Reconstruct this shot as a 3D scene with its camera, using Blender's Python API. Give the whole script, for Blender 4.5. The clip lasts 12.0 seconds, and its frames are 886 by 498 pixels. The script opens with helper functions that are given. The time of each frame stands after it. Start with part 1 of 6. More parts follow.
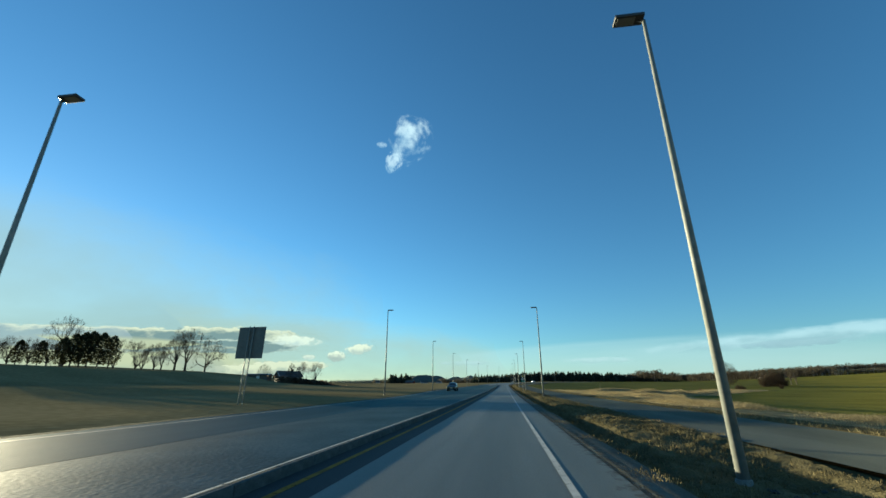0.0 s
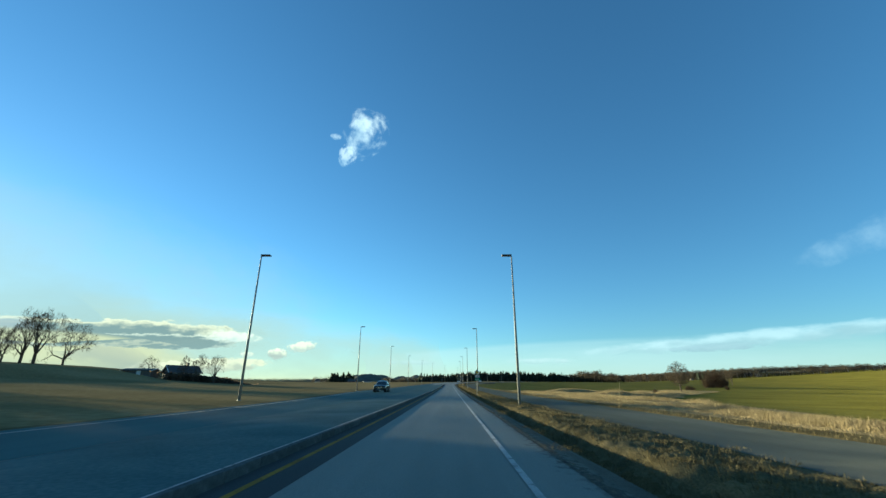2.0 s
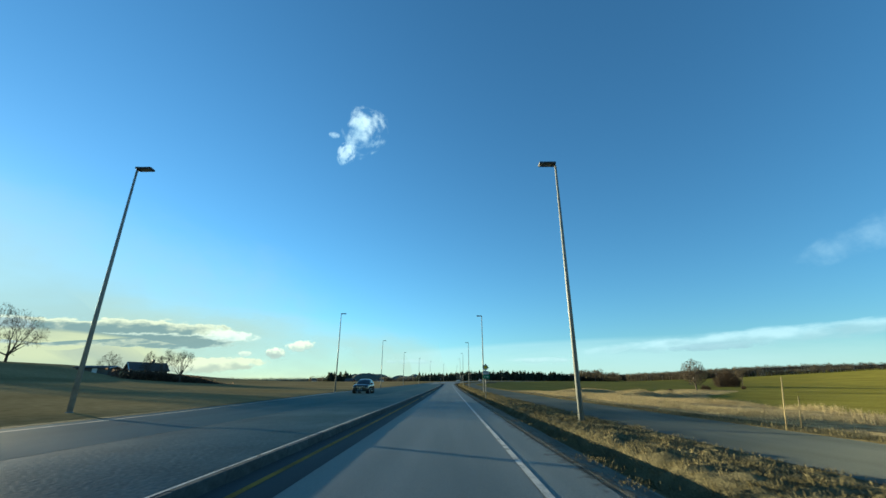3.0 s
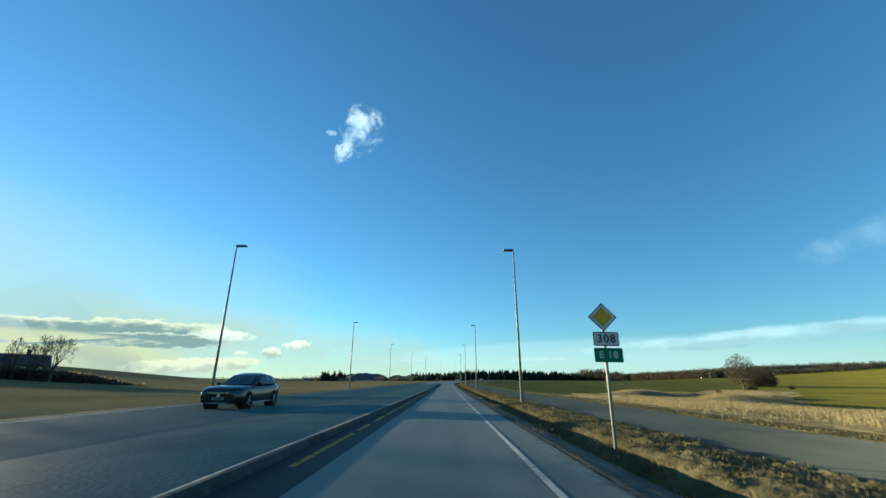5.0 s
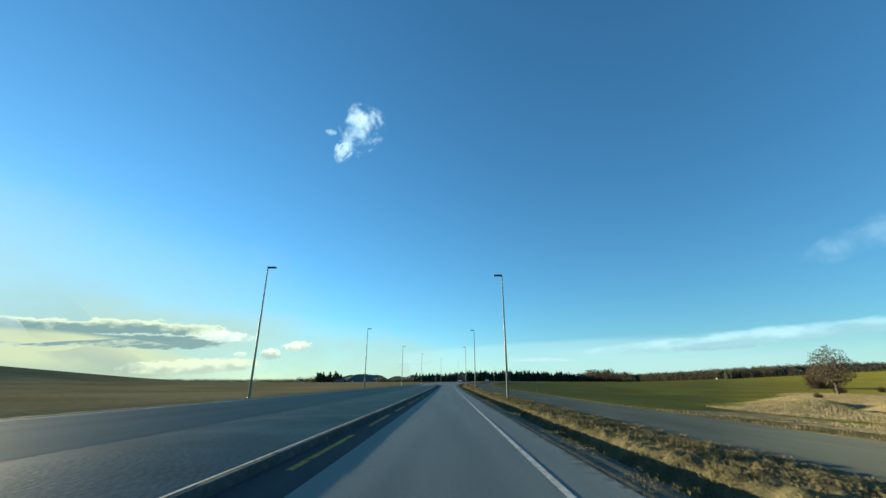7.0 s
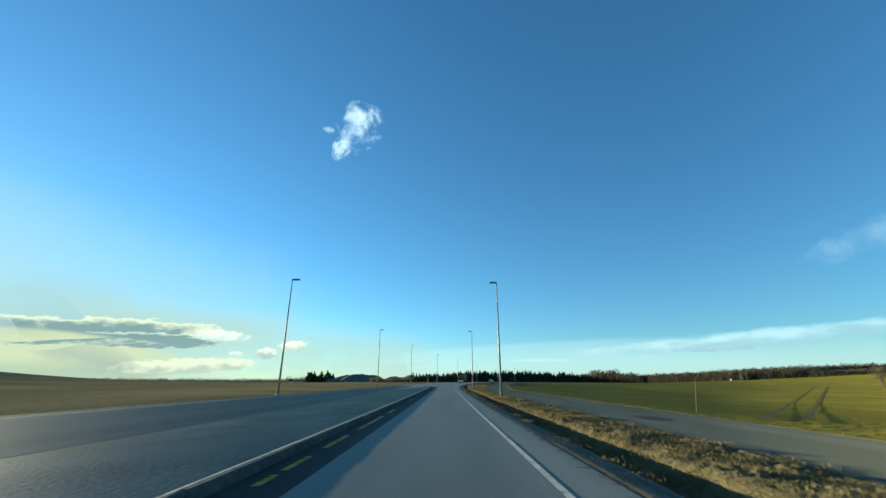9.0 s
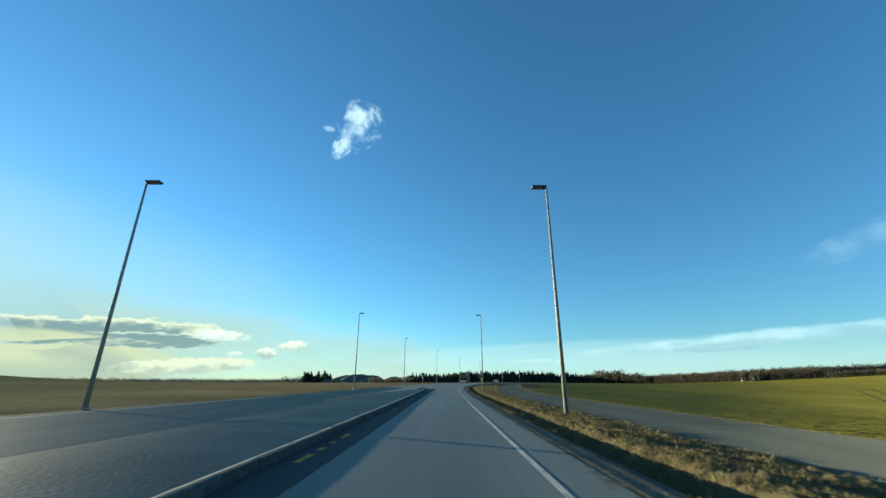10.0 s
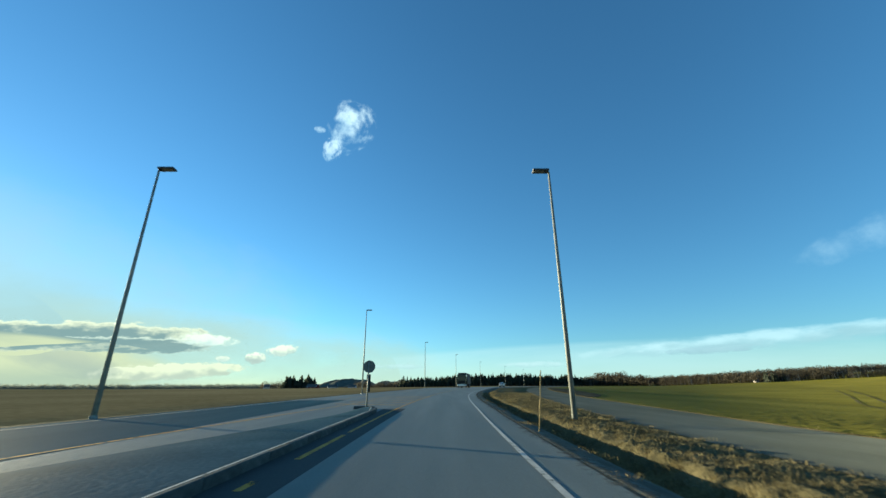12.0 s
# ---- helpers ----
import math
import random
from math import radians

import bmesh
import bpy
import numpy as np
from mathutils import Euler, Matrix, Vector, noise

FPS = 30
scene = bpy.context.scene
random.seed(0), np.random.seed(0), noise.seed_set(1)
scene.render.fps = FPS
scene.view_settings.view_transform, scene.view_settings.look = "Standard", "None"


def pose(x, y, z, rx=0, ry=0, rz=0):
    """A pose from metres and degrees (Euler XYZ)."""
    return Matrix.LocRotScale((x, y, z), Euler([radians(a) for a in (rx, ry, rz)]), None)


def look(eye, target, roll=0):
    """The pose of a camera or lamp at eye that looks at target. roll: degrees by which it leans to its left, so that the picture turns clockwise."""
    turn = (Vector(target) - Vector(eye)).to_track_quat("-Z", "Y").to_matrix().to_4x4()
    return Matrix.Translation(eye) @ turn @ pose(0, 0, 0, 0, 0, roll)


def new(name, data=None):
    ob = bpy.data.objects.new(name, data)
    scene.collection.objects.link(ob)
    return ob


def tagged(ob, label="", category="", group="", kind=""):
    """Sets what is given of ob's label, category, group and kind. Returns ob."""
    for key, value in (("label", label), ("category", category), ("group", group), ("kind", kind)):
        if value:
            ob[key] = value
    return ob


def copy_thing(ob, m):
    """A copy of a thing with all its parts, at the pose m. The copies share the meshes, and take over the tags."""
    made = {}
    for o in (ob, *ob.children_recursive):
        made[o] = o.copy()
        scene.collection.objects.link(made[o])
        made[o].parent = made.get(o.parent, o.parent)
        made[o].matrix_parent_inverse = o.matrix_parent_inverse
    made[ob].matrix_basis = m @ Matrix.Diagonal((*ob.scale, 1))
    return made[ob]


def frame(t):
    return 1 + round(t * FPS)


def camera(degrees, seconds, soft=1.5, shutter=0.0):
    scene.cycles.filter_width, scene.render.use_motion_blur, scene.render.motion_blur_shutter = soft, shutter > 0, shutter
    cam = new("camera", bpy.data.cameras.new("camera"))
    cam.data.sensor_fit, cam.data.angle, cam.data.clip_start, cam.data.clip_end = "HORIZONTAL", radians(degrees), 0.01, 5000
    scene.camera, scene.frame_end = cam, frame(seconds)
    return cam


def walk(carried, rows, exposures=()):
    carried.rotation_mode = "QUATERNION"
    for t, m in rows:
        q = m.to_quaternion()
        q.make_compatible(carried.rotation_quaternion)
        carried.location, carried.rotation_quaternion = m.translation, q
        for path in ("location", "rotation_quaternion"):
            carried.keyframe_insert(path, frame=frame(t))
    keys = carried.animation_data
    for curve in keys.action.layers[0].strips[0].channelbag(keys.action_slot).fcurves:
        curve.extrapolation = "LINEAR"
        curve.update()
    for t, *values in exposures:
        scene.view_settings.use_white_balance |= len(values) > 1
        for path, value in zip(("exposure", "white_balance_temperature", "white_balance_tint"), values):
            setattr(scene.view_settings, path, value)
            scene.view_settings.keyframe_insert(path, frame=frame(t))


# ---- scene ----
from mathutils import Quaternion

LENS = 95.1
cam = camera(LENS, 12.0, soft=1.5, shutter=0.08)
# seconds, x, y, z, pitch, yaw, roll
ROWS = [
    (0.0, 0.363, 26.839, 1.384, 19.27, 8.09, -0.13),
    (0.5, 0.303, 31.836, 1.433, 19.24, 4.78, -0.15),
    (1.0, 0.249, 37.178, 1.488, 19.25, 2.64, -0.01),
    (1.5, 0.201, 42.867, 1.548, 19.16, 1.46, -0.02),
    (2.0, 0.158, 48.905, 1.614, 19.20, 0.88, 0.08),
    (2.5, 0.121, 55.287, 1.687, 19.13, 0.83, 0.07),
    (3.0, 0.089, 62.009, 1.767, 19.11, 0.71, 0.04),
    (3.5, 0.062, 69.062, 1.855, 19.10, 0.63, 0.03),
    (4.0, 0.040, 76.436, 1.950, 19.10, 0.56, 0.02),
    (4.5, 0.023, 84.119, 2.053, 19.09, 0.49, 0.00),
    (5.0, 0.011, 92.098, 2.165, 19.08, 0.42, -0.03),
    (5.5, 0.004, 100.361, 2.285, 19.08, 0.47, -0.12),
    (6.0, 0.000, 108.892, 2.414, 19.09, 0.50, -0.04),
    (6.5, 0.001, 117.678, 2.553, 19.23, 0.53, 0.02),
    (7.0, 0.007, 126.704, 2.701, 19.23, 0.52, -0.08),
    (7.5, 0.016, 135.958, 2.858, 19.25, 0.46, -0.05),
    (8.0, 0.029, 145.427, 3.026, 19.26, 0.40, 0.00),
    (8.5, 0.045, 155.100, 3.204, 19.27, 0.34, 0.06),
    (9.0, 0.065, 164.969, 3.392, 19.29, 0.28, 0.10),
    (9.5, 0.089, 175.028, 3.590, 19.25, 0.26, 0.10),
    (10.0, 0.115, 185.270, 3.800, 19.34, 0.37, 0.19),
    (10.5, 0.145, 195.697, 4.021, 19.56, 0.31, 0.07),
    (11.0, 0.195, 206.310, 4.254, 19.83, 0.20, 0.15),
    (11.5, 0.200, 217.114, 4.500, 19.93, -0.19, 0.06),
    (12.0, 0.270, 228.120, 4.758, 19.84, -0.75, -0.30),
]


def eye_pose(x, y, z, pitch, yaw, roll):
    a, b = radians(pitch), radians(yaw)
    way = Vector((-math.sin(b) * math.cos(a), math.cos(b) * math.cos(a), math.sin(a)))
    return look((x, y, z), Vector((x, y, z)) + way, roll)


walk(cam, [(t, eye_pose(*r)) for t, *r in ROWS], exposures=[(0.0, 2.0, 5640, -10), (1.5, 2.25, 5640, -10), (12.0, 2.25, 5640, -10)])

# ---- sky, sun ----
SUN_AZ, SUN_EL = 59.0, 6.3      # degrees left of the road's direction, and above the horizon
world = bpy.data.worlds.new("world")
scene.world = world
world.use_nodes = True
wn = world.node_tree
wn.nodes.clear()
sky = wn.nodes.new("ShaderNodeTexSky")
sky.sky_type, sky.sun_disc = "NISHITA", False
sky.sun_elevation, sky.sun_rotation = radians(SUN_EL), radians(-SUN_AZ)
sky.air_density, sky.dust_density, sky.ozone_density = 1.0, 0.08, 3.5
backg = wn.nodes.new("ShaderNodeBackground")
backg.inputs["Strength"].default_value = 0.06
wout = wn.nodes.new("ShaderNodeOutputWorld")
wn.links.new(sky.outputs[0], backg.inputs["Color"])
wn.links.new(backg.outputs[0], wout.inputs["Surface"])
sun_data = bpy.data.lights.new("sun", "SUN")
sun_data.energy, sun_data.angle, sun_data.color = 5.0, radians(0.6), (1.0, 0.76, 0.48)
sun = new("sun", sun_data)
sun_way = Vector((-math.sin(radians(SUN_AZ)) * math.cos(radians(SUN_EL)), math.cos(radians(SUN_AZ)) * math.cos(radians(SUN_EL)), math.sin(radians(SUN_EL))))
sun.matrix_world = look(sun_way * 300, (0, 0, 0))


# ---- materials ----
def material(name, colours, scale=3.0, fine=40.0, rough=0.85, bump=0.3, depth=0.02, metal=0.0, rand=0.0, spec=0.15, back=0.0, along=None, through_light=0.0, worn=0.0, fringe=False, polish=0.0):
    """A surface of two to three colours mixed by coarse and fine noise, with fine relief."""
    m = bpy.data.materials.new(name)
    m.use_nodes = True
    nt = m.node_tree
    b = nt.nodes["Principled BSDF"]
    co = nt.nodes.new("ShaderNodeTexCoord")
    n1 = nt.nodes.new("ShaderNodeTexNoise")
    n1.inputs["Scale"].default_value, n1.inputs["Detail"].default_value = scale, 5
    n2 = nt.nodes.new("ShaderNodeTexNoise")
    n2.inputs["Scale"].default_value, n2.inputs["Detail"].default_value = fine, 3
    if along:
        mp = nt.nodes.new("ShaderNodeMapping")
        mp.inputs["Scale"].default_value = along
        nt.links.new(co.outputs["Object"], mp.inputs["Vector"])
        nt.links.new(mp.outputs[0], n1.inputs["Vector"])
    else:
        nt.links.new(co.outputs["Object"], n1.inputs["Vector"])
    nt.links.new(co.outputs["Object"], n2.inputs["Vector"])
    mix = nt.nodes.new("ShaderNodeMath")
    mix.operation = "MULTIPLY_ADD"
    mix.inputs[1].default_value = 0.55
    nt.links.new(n1.outputs["Fac"], mix.inputs[0])
    half = nt.nodes.new("ShaderNodeMath")
    half.operation = "MULTIPLY"
    half.inputs[1].default_value = 0.45
    nt.links.new(n2.outputs["Fac"], half.inputs[0])
    nt.links.new(half.outputs[0], mix.inputs[2])
    ramp = nt.nodes.new("ShaderNodeValToRGB")
    el = ramp.color_ramp.elements
    while len(el) < len(colours):
        el.new(0.5)
    for i, c in enumerate(colours):
        el[i].position = 0.36 + 0.28 * i / (len(colours) - 1)
        el[i].color = (*c, 1)
    nt.links.new(mix.outputs[0], ramp.inputs[0])
    last = ramp.outputs[0]
    if rand:
        info = nt.nodes.new("ShaderNodeObjectInfo")
        geo = nt.nodes.new("ShaderNodeNewGeometry")
        add = nt.nodes.new("ShaderNodeMath")
        add.operation = "ADD"
        nt.links.new(info.outputs["Random"], add.inputs[0])
        nt.links.new(geo.outputs["Random Per Island"], add.inputs[1])
        fr = nt.nodes.new("ShaderNodeMath")
        fr.operation = "FRACT"
        nt.links.new(add.outputs[0], fr.inputs[0])
        mr = nt.nodes.new("ShaderNodeMapRange")
        mr.inputs["To Min"].default_value, mr.inputs["To Max"].default_value = 1 - rand, 1 + rand
        nt.links.new(fr.outputs[0], mr.inputs["Value"])
        hs = nt.nodes.new("ShaderNodeHueSaturation")
        nt.links.new(mr.outputs[0], hs.inputs["Value"])
        nt.links.new(last, hs.inputs["Color"])
        last = hs.outputs[0]
    nt.links.new(last, b.inputs["Base Color"])
    b.inputs["Roughness"].default_value, b.inputs["Metallic"].default_value = rough, metal
    b.inputs["Specular IOR Level"].default_value = spec
    if polish:
        # smoother wheel tracks and rougher stretches between
        pm = nt.nodes.new("ShaderNodeMapRange")
        pm.inputs["From Min"].default_value, pm.inputs["From Max"].default_value = 0.3, 0.7
        pm.inputs["To Min"].default_value, pm.inputs["To Max"].default_value = rough - polish, rough + polish
        nt.links.new(mix.outputs[0], pm.inputs["Value"])
        nt.links.new(pm.outputs[0], b.inputs["Roughness"])
    b.inputs["Diffuse Roughness"].default_value = back
    if bump:
        bp = nt.nodes.new("ShaderNodeBump")
        bp.inputs["Strength"].default_value, bp.inputs["Distance"].default_value = bump, depth
        nt.links.new(n2.outputs["Fac"], bp.inputs["Height"])
        nt.links.new(bp.outputs[0], b.inputs["Normal"])
    if through_light:
        tl = nt.nodes.new("ShaderNodeBsdfTranslucent")
        nt.links.new(last, tl.inputs["Color"])
        ms = nt.nodes.new("ShaderNodeMixShader")
        ms.inputs[0].default_value = through_light
        nt.links.new(b.outputs[0], ms.inputs[1])
        nt.links.new(tl.outputs[0], ms.inputs[2])
        nt.links.new(ms.outputs[0], nt.nodes["Material Output"].inputs["Surface"])
    if worn or fringe:
        # bare patches where the layer has gone
        n3 = nt.nodes.new("ShaderNodeTexNoise")
        n3.inputs["Scale"].default_value, n3.inputs["Detail"].default_value, n3.inputs["Roughness"].default_value = (5.0, 6, 0.7)
        nt.links.new(co.outputs["Object"], n3.inputs["Vector"])
        fade = nt.nodes.new("ShaderNodeMapRange")
        fade.inputs["From Min"].default_value, fade.inputs["From Max"].default_value = worn - 0.07, worn + 0.07
        value = n3.outputs["Fac"]
        if fringe:
            uv = nt.nodes.new("ShaderNodeSeparateXYZ")
            nt.links.new(co.outputs["UV"], uv.inputs[0])
            add = nt.nodes.new("ShaderNodeMath")
            add.operation = "MULTIPLY_ADD"
            add.inputs[1].default_value = 1.3
            nt.links.new(n3.outputs["Fac"], add.inputs[0])
            nt.links.new(uv.outputs["X"], add.inputs[2])
            fade.inputs["From Min"].default_value, fade.inputs["From Max"].default_value = 0.85, 1.25
            value = add.outputs[0]
        nt.links.new(value, fade.inputs["Value"])
        tr = nt.nodes.new("ShaderNodeBsdfTransparent")
        ms = nt.nodes.new("ShaderNodeMixShader")
        nt.links.new(fade.outputs[0], ms.inputs[0])
        nt.links.new(tr.outputs[0], ms.inputs[1])
        nt.links.new(b.outputs[0], ms.inputs[2])
        nt.links.new(ms.outputs[0], nt.nodes["Material Output"].inputs["Surface"])
    return m


ASPHALT = material("asphalt", [(0.108, 0.120, 0.112), (0.145, 0.157, 0.147), (0.185, 0.197, 0.184)], 1.2, 45, 0.62, 0.6, 0.012, polish=0.06, back=1.0, along=(1.0, 0.05, 1.0), spec=0.08)
# island asphalt; its blue-green cast is glare put into the base colour
ASPHALT_OLD = material("asphalt_old", [(0.049, 0.087, 0.092), (0.072, 0.117, 0.123), (0.107, 0.153, 0.156)], 0.5, 14, 0.68, 0.5, 0.022, back=1.0, spec=0.005, polish=0.03)
ASPHALT_PATH = material("asphalt_path", [(0.095, 0.100, 0.082), (0.120, 0.125, 0.104), (0.148, 0.152, 0.128)], 0.7, 60, 0.8, 0.5, 0.01, back=1.0, along=(1.0, 0.2, 1.0), spec=0.0)
GRANITE = material("granite", [(0.045, 0.056, 0.059), (0.068, 0.080, 0.083), (0.10, 0.112, 0.114)], 6, 90, 0.7, 0.15, 0.004, rand=0.15, spec=0.02)
PAINT_WHITE = material("paint_white", [(0.19, 0.20, 0.195), (0.31, 0.32, 0.31), (0.39, 0.395, 0.385)], 3, 50, 0.6, 0.1, 0.003, spec=0.15, worn=0.36)
PAINT_YELLOW = material("paint_yellow", [(0.22, 0.115, 0.012), (0.40, 0.215, 0.016), (0.50, 0.28, 0.022)], 4, 50, 0.6, 0.3, 0.004, spec=0.08, worn=0.40)
ASPHALT_NEW = material("asphalt_new", [(0.036, 0.040, 0.042), (0.052, 0.055, 0.057), (0.072, 0.074, 0.074)], 0.8, 60, 0.75, 0.5, 0.01, back=1.0, along=(1.0, 0.1, 1.0), spec=0.03)
PAINT_WORN = material("paint_worn", [(0.15, 0.09, 0.016), (0.24, 0.138, 0.016), (0.31, 0.18, 0.02)], 2, 30, 0.7, 0.3, 0.004, spec=0.05, worn=0.33)
DIRT = material("road_dirt", [(0.092, 0.094, 0.080), (0.124, 0.124, 0.106), (0.160, 0.156, 0.132)], 1.4, 30, 0.95, 0.6, 0.02, spec=0.02, back=1.0, fringe=True)
# opposite carriageway: darker, with the sunward glare's blue-green in the colour
ASPHALT_DARK = material("asphalt_dark", [(0.041, 0.085, 0.094), (0.056, 0.107, 0.117), (0.075, 0.131, 0.140)], 0.6, 40, 0.68, 0.4, 0.010, back=1.0, along=(1.0, 0.08, 1.0), spec=0.004, polish=0.03)
SOIL = material("wet_soil", [(0.045, 0.040, 0.022), (0.075, 0.065, 0.036), (0.10, 0.09, 0.05)], 0.8, 8, 0.85, 0.8, 0.05, worn=0.47)
GRANITE_DARK = material("dark_stone", [(0.03, 0.03, 0.03), (0.05, 0.05, 0.048), (0.085, 0.082, 0.078)], 5, 40, 0.7, 0.5, 0.01, rand=0.3)
FIELD_GREEN = material("winter_crop", [(0.078, 0.070, 0.012), (0.112, 0.102, 0.016), (0.150, 0.132, 0.026)], 0.05, 1.6, 0.95, 0.9, 0.12, spec=0.02, back=1.0)
FIELD_DRY = material("stubble_field", [(0.140, 0.112, 0.056), (0.198, 0.156, 0.080), (0.258, 0.204, 0.110)], 0.06, 2.2, 0.95, 0.28, 0.06, spec=0.0, back=0.3)
VERGE = material("verge_soil_grass", [(0.06, 0.048, 0.022), (0.095, 0.076, 0.034), (0.14, 0.112, 0.052)], 0.9, 12, 0.95, 0.5, 0.05, spec=0.02, back=1.0)
SHOULDER = material("gravel_shoulder", [(0.085, 0.083, 0.068), (0.125, 0.120, 0.098), (0.18, 0.168, 0.135)], 1.2, 45, 0.95, 0.9, 0.03, spec=0.02, back=1.0)
BLADES = material("grass_blades", [(0.070, 0.060, 0.030), (0.120, 0.100, 0.050), (0.200, 0.165, 0.088)], 0.8, 5, 0.9, 0, 0, rand=0.35, spec=0.02, through_light=0.25)
MATTED = material("matted_grass", [(0.066, 0.060, 0.034), (0.108, 0.092, 0.048), (0.165, 0.138, 0.074)], 1.6, 26, 0.95, 0.9, 0.03, spec=0.02, back=1.0)
REED = material("reed_straw", [(0.17, 0.135, 0.070), (0.25, 0.202, 0.11), (0.35, 0.285, 0.165)], 0.8, 5, 0.9, 0, 0, rand=0.3, spec=0.02, through_light=0.25)
GALV = material("galvanised_steel", [(0.14, 0.147, 0.138), (0.175, 0.182, 0.170), (0.215, 0.220, 0.205)], 1.5, 9, 0.6, 0.0, 0.0, 0.0, spec=0.3)
DARK_METAL = material("dark_painted_metal", [(0.02, 0.022, 0.025), (0.03, 0.032, 0.035), (0.04, 0.042, 0.045)], 4, 40, 0.5, 0.1, 0.002, spec=0.4)
BARK = material("bark", [(0.045, 0.037, 0.028), (0.072, 0.060, 0.046), (0.110, 0.092, 0.070)], 2, 14, 0.9, 0.8, 0.03)
TWIG = material("twigs", [(0.045, 0.036, 0.026), (0.070, 0.056, 0.040), (0.100, 0.080, 0.056)], 2, 8, 0.9, 0, 0, rand=0.25, spec=0.02)
CONIFER = material("conifer_needles", [(0.034, 0.036, 0.020), (0.056, 0.058, 0.032), (0.085, 0.084, 0.048)], 0.3, 2, 0.95, 0.8, 0.3, rand=0.35, spec=0.02, through_light=0.45)
FAR_SPRUCE = material("far_spruce", [(0.036, 0.044, 0.034), (0.056, 0.066, 0.050), (0.080, 0.090, 0.068)], 0.2, 1.5, 0.95, 0.5, 0.3, rand=0.18, spec=0.02, through_light=0.45)
BARE_WOOD = material("bare_far_woods", [(0.050, 0.043, 0.032), (0.076, 0.066, 0.049), (0.108, 0.094, 0.070)], 0.3, 2, 0.95, 0.8, 0.3, rand=0.16, spec=0.02, through_light=0.45)
BRUSH = material("brown_brush", [(0.060, 0.046, 0.034), (0.090, 0.068, 0.050), (0.125, 0.095, 0.068)], 0.6, 4, 0.9, 0, 0, rand=0.25, spec=0.02, through_light=0.45)
WATER = material("still_water", [(0.010, 0.013, 0.015), (0.016, 0.019, 0.021)], 0.3, 3, 0.05, 0.05, 0.02, spec=0.5)
# wood at great distance: the air's haze is mixed into the base colour
HAZED_WOOD = material("ridge_wood", [(0.13, 0.145, 0.12), (0.18, 0.195, 0.165), (0.23, 0.245, 0.205)], 0.05, 0.6, 0.95, 0.4, 0.5, rand=0.15, spec=0.02, through_light=0.4)
PALE_TRUNK = material("pale_trunk", [(0.28, 0.25, 0.20), (0.38, 0.34, 0.28), (0.48, 0.43, 0.36)], 2, 14, 0.9, 0.3, 0.02, rand=0.3)


def blend_straw(m, colours):
    """Where the mesh's dry attribute is high, ragged patches of straw take over."""
    nt = m.node_tree
    b = nt.nodes["Principled BSDF"]
    old = b.inputs["Base Color"].links[0].from_socket
    at = nt.nodes.new("ShaderNodeAttribute")
    at.attribute_name = "dry"
    co = nt.nodes.new("ShaderNodeTexCoord")
    nz = nt.nodes.new("ShaderNodeTexNoise")
    nz.inputs["Scale"].default_value, nz.inputs["Detail"].default_value = 0.35, 6
    nt.links.new(co.outputs["Object"], nz.inputs["Vector"])
    add = nt.nodes.new("ShaderNodeMath")
    add.operation = "MULTIPLY_ADD"
    add.inputs[1].default_value = 1.1
    nt.links.new(nz.outputs["Fac"], add.inputs[0])
    nt.links.new(at.outputs["Fac"], add.inputs[2])
    mr = nt.nodes.new("ShaderNodeMapRange")
    mr.inputs["From Min"].default_value, mr.inputs["From Max"].default_value = 0.92, 1.08
    nt.links.new(add.outputs[0], mr.inputs["Value"])
    fine = nt.nodes.new("ShaderNodeTexNoise")
    fine.inputs["Scale"].default_value, fine.inputs["Detail"].default_value = 1.5, 6
    nt.links.new(co.outputs["Object"], fine.inputs["Vector"])
    ramp = nt.nodes.new("ShaderNodeValToRGB")
    el = ramp.color_ramp.elements
    el[0].position, el[0].color = 0.36, (*colours[0], 1)
    el[1].position, el[1].color = 0.66, (*colours[1], 1)
    nt.links.new(fine.outputs["Fac"], ramp.inputs[0])
    mix = nt.nodes.new("ShaderNodeMix")
    mix.data_type = "RGBA"
    nt.links.new(mr.outputs[0], mix.inputs["Factor"])
    nt.links.new(old, mix.inputs["A"])
    nt.links.new(ramp.outputs[0], mix.inputs["B"])
    nt.links.new(mix.outputs["Result"], b.inputs["Base Color"])


blend_straw(FIELD_GREEN, [(0.13, 0.10, 0.048), (0.29, 0.225, 0.115)])


# ---- the lie of the land ----
def smooth(v, a, b):
    k = min(1.0, max(0.0, (v - a) / (b - a)))
    return k * k * (3 - 2 * k)


def soft_table(rows):
    """A smooth curve through (y, x) rows."""
    ys, xs = [r[0] for r in rows], [r[1] for r in rows]

    def at(y):
        return float(sum(np.interp(y + d, ys, xs) for d in (-9, -6, -3, 0, 3, 6, 9)) / 7)
    return at


def rise(y):
    """The road's height: it climbs gently, and more and more."""
    k = min(max(y, -100.0), 330.0)
    return 0.0078 * k + 0.0000348 * k * k + 0.02 * max(0.0, min(y, 2600.0) - 330.0)


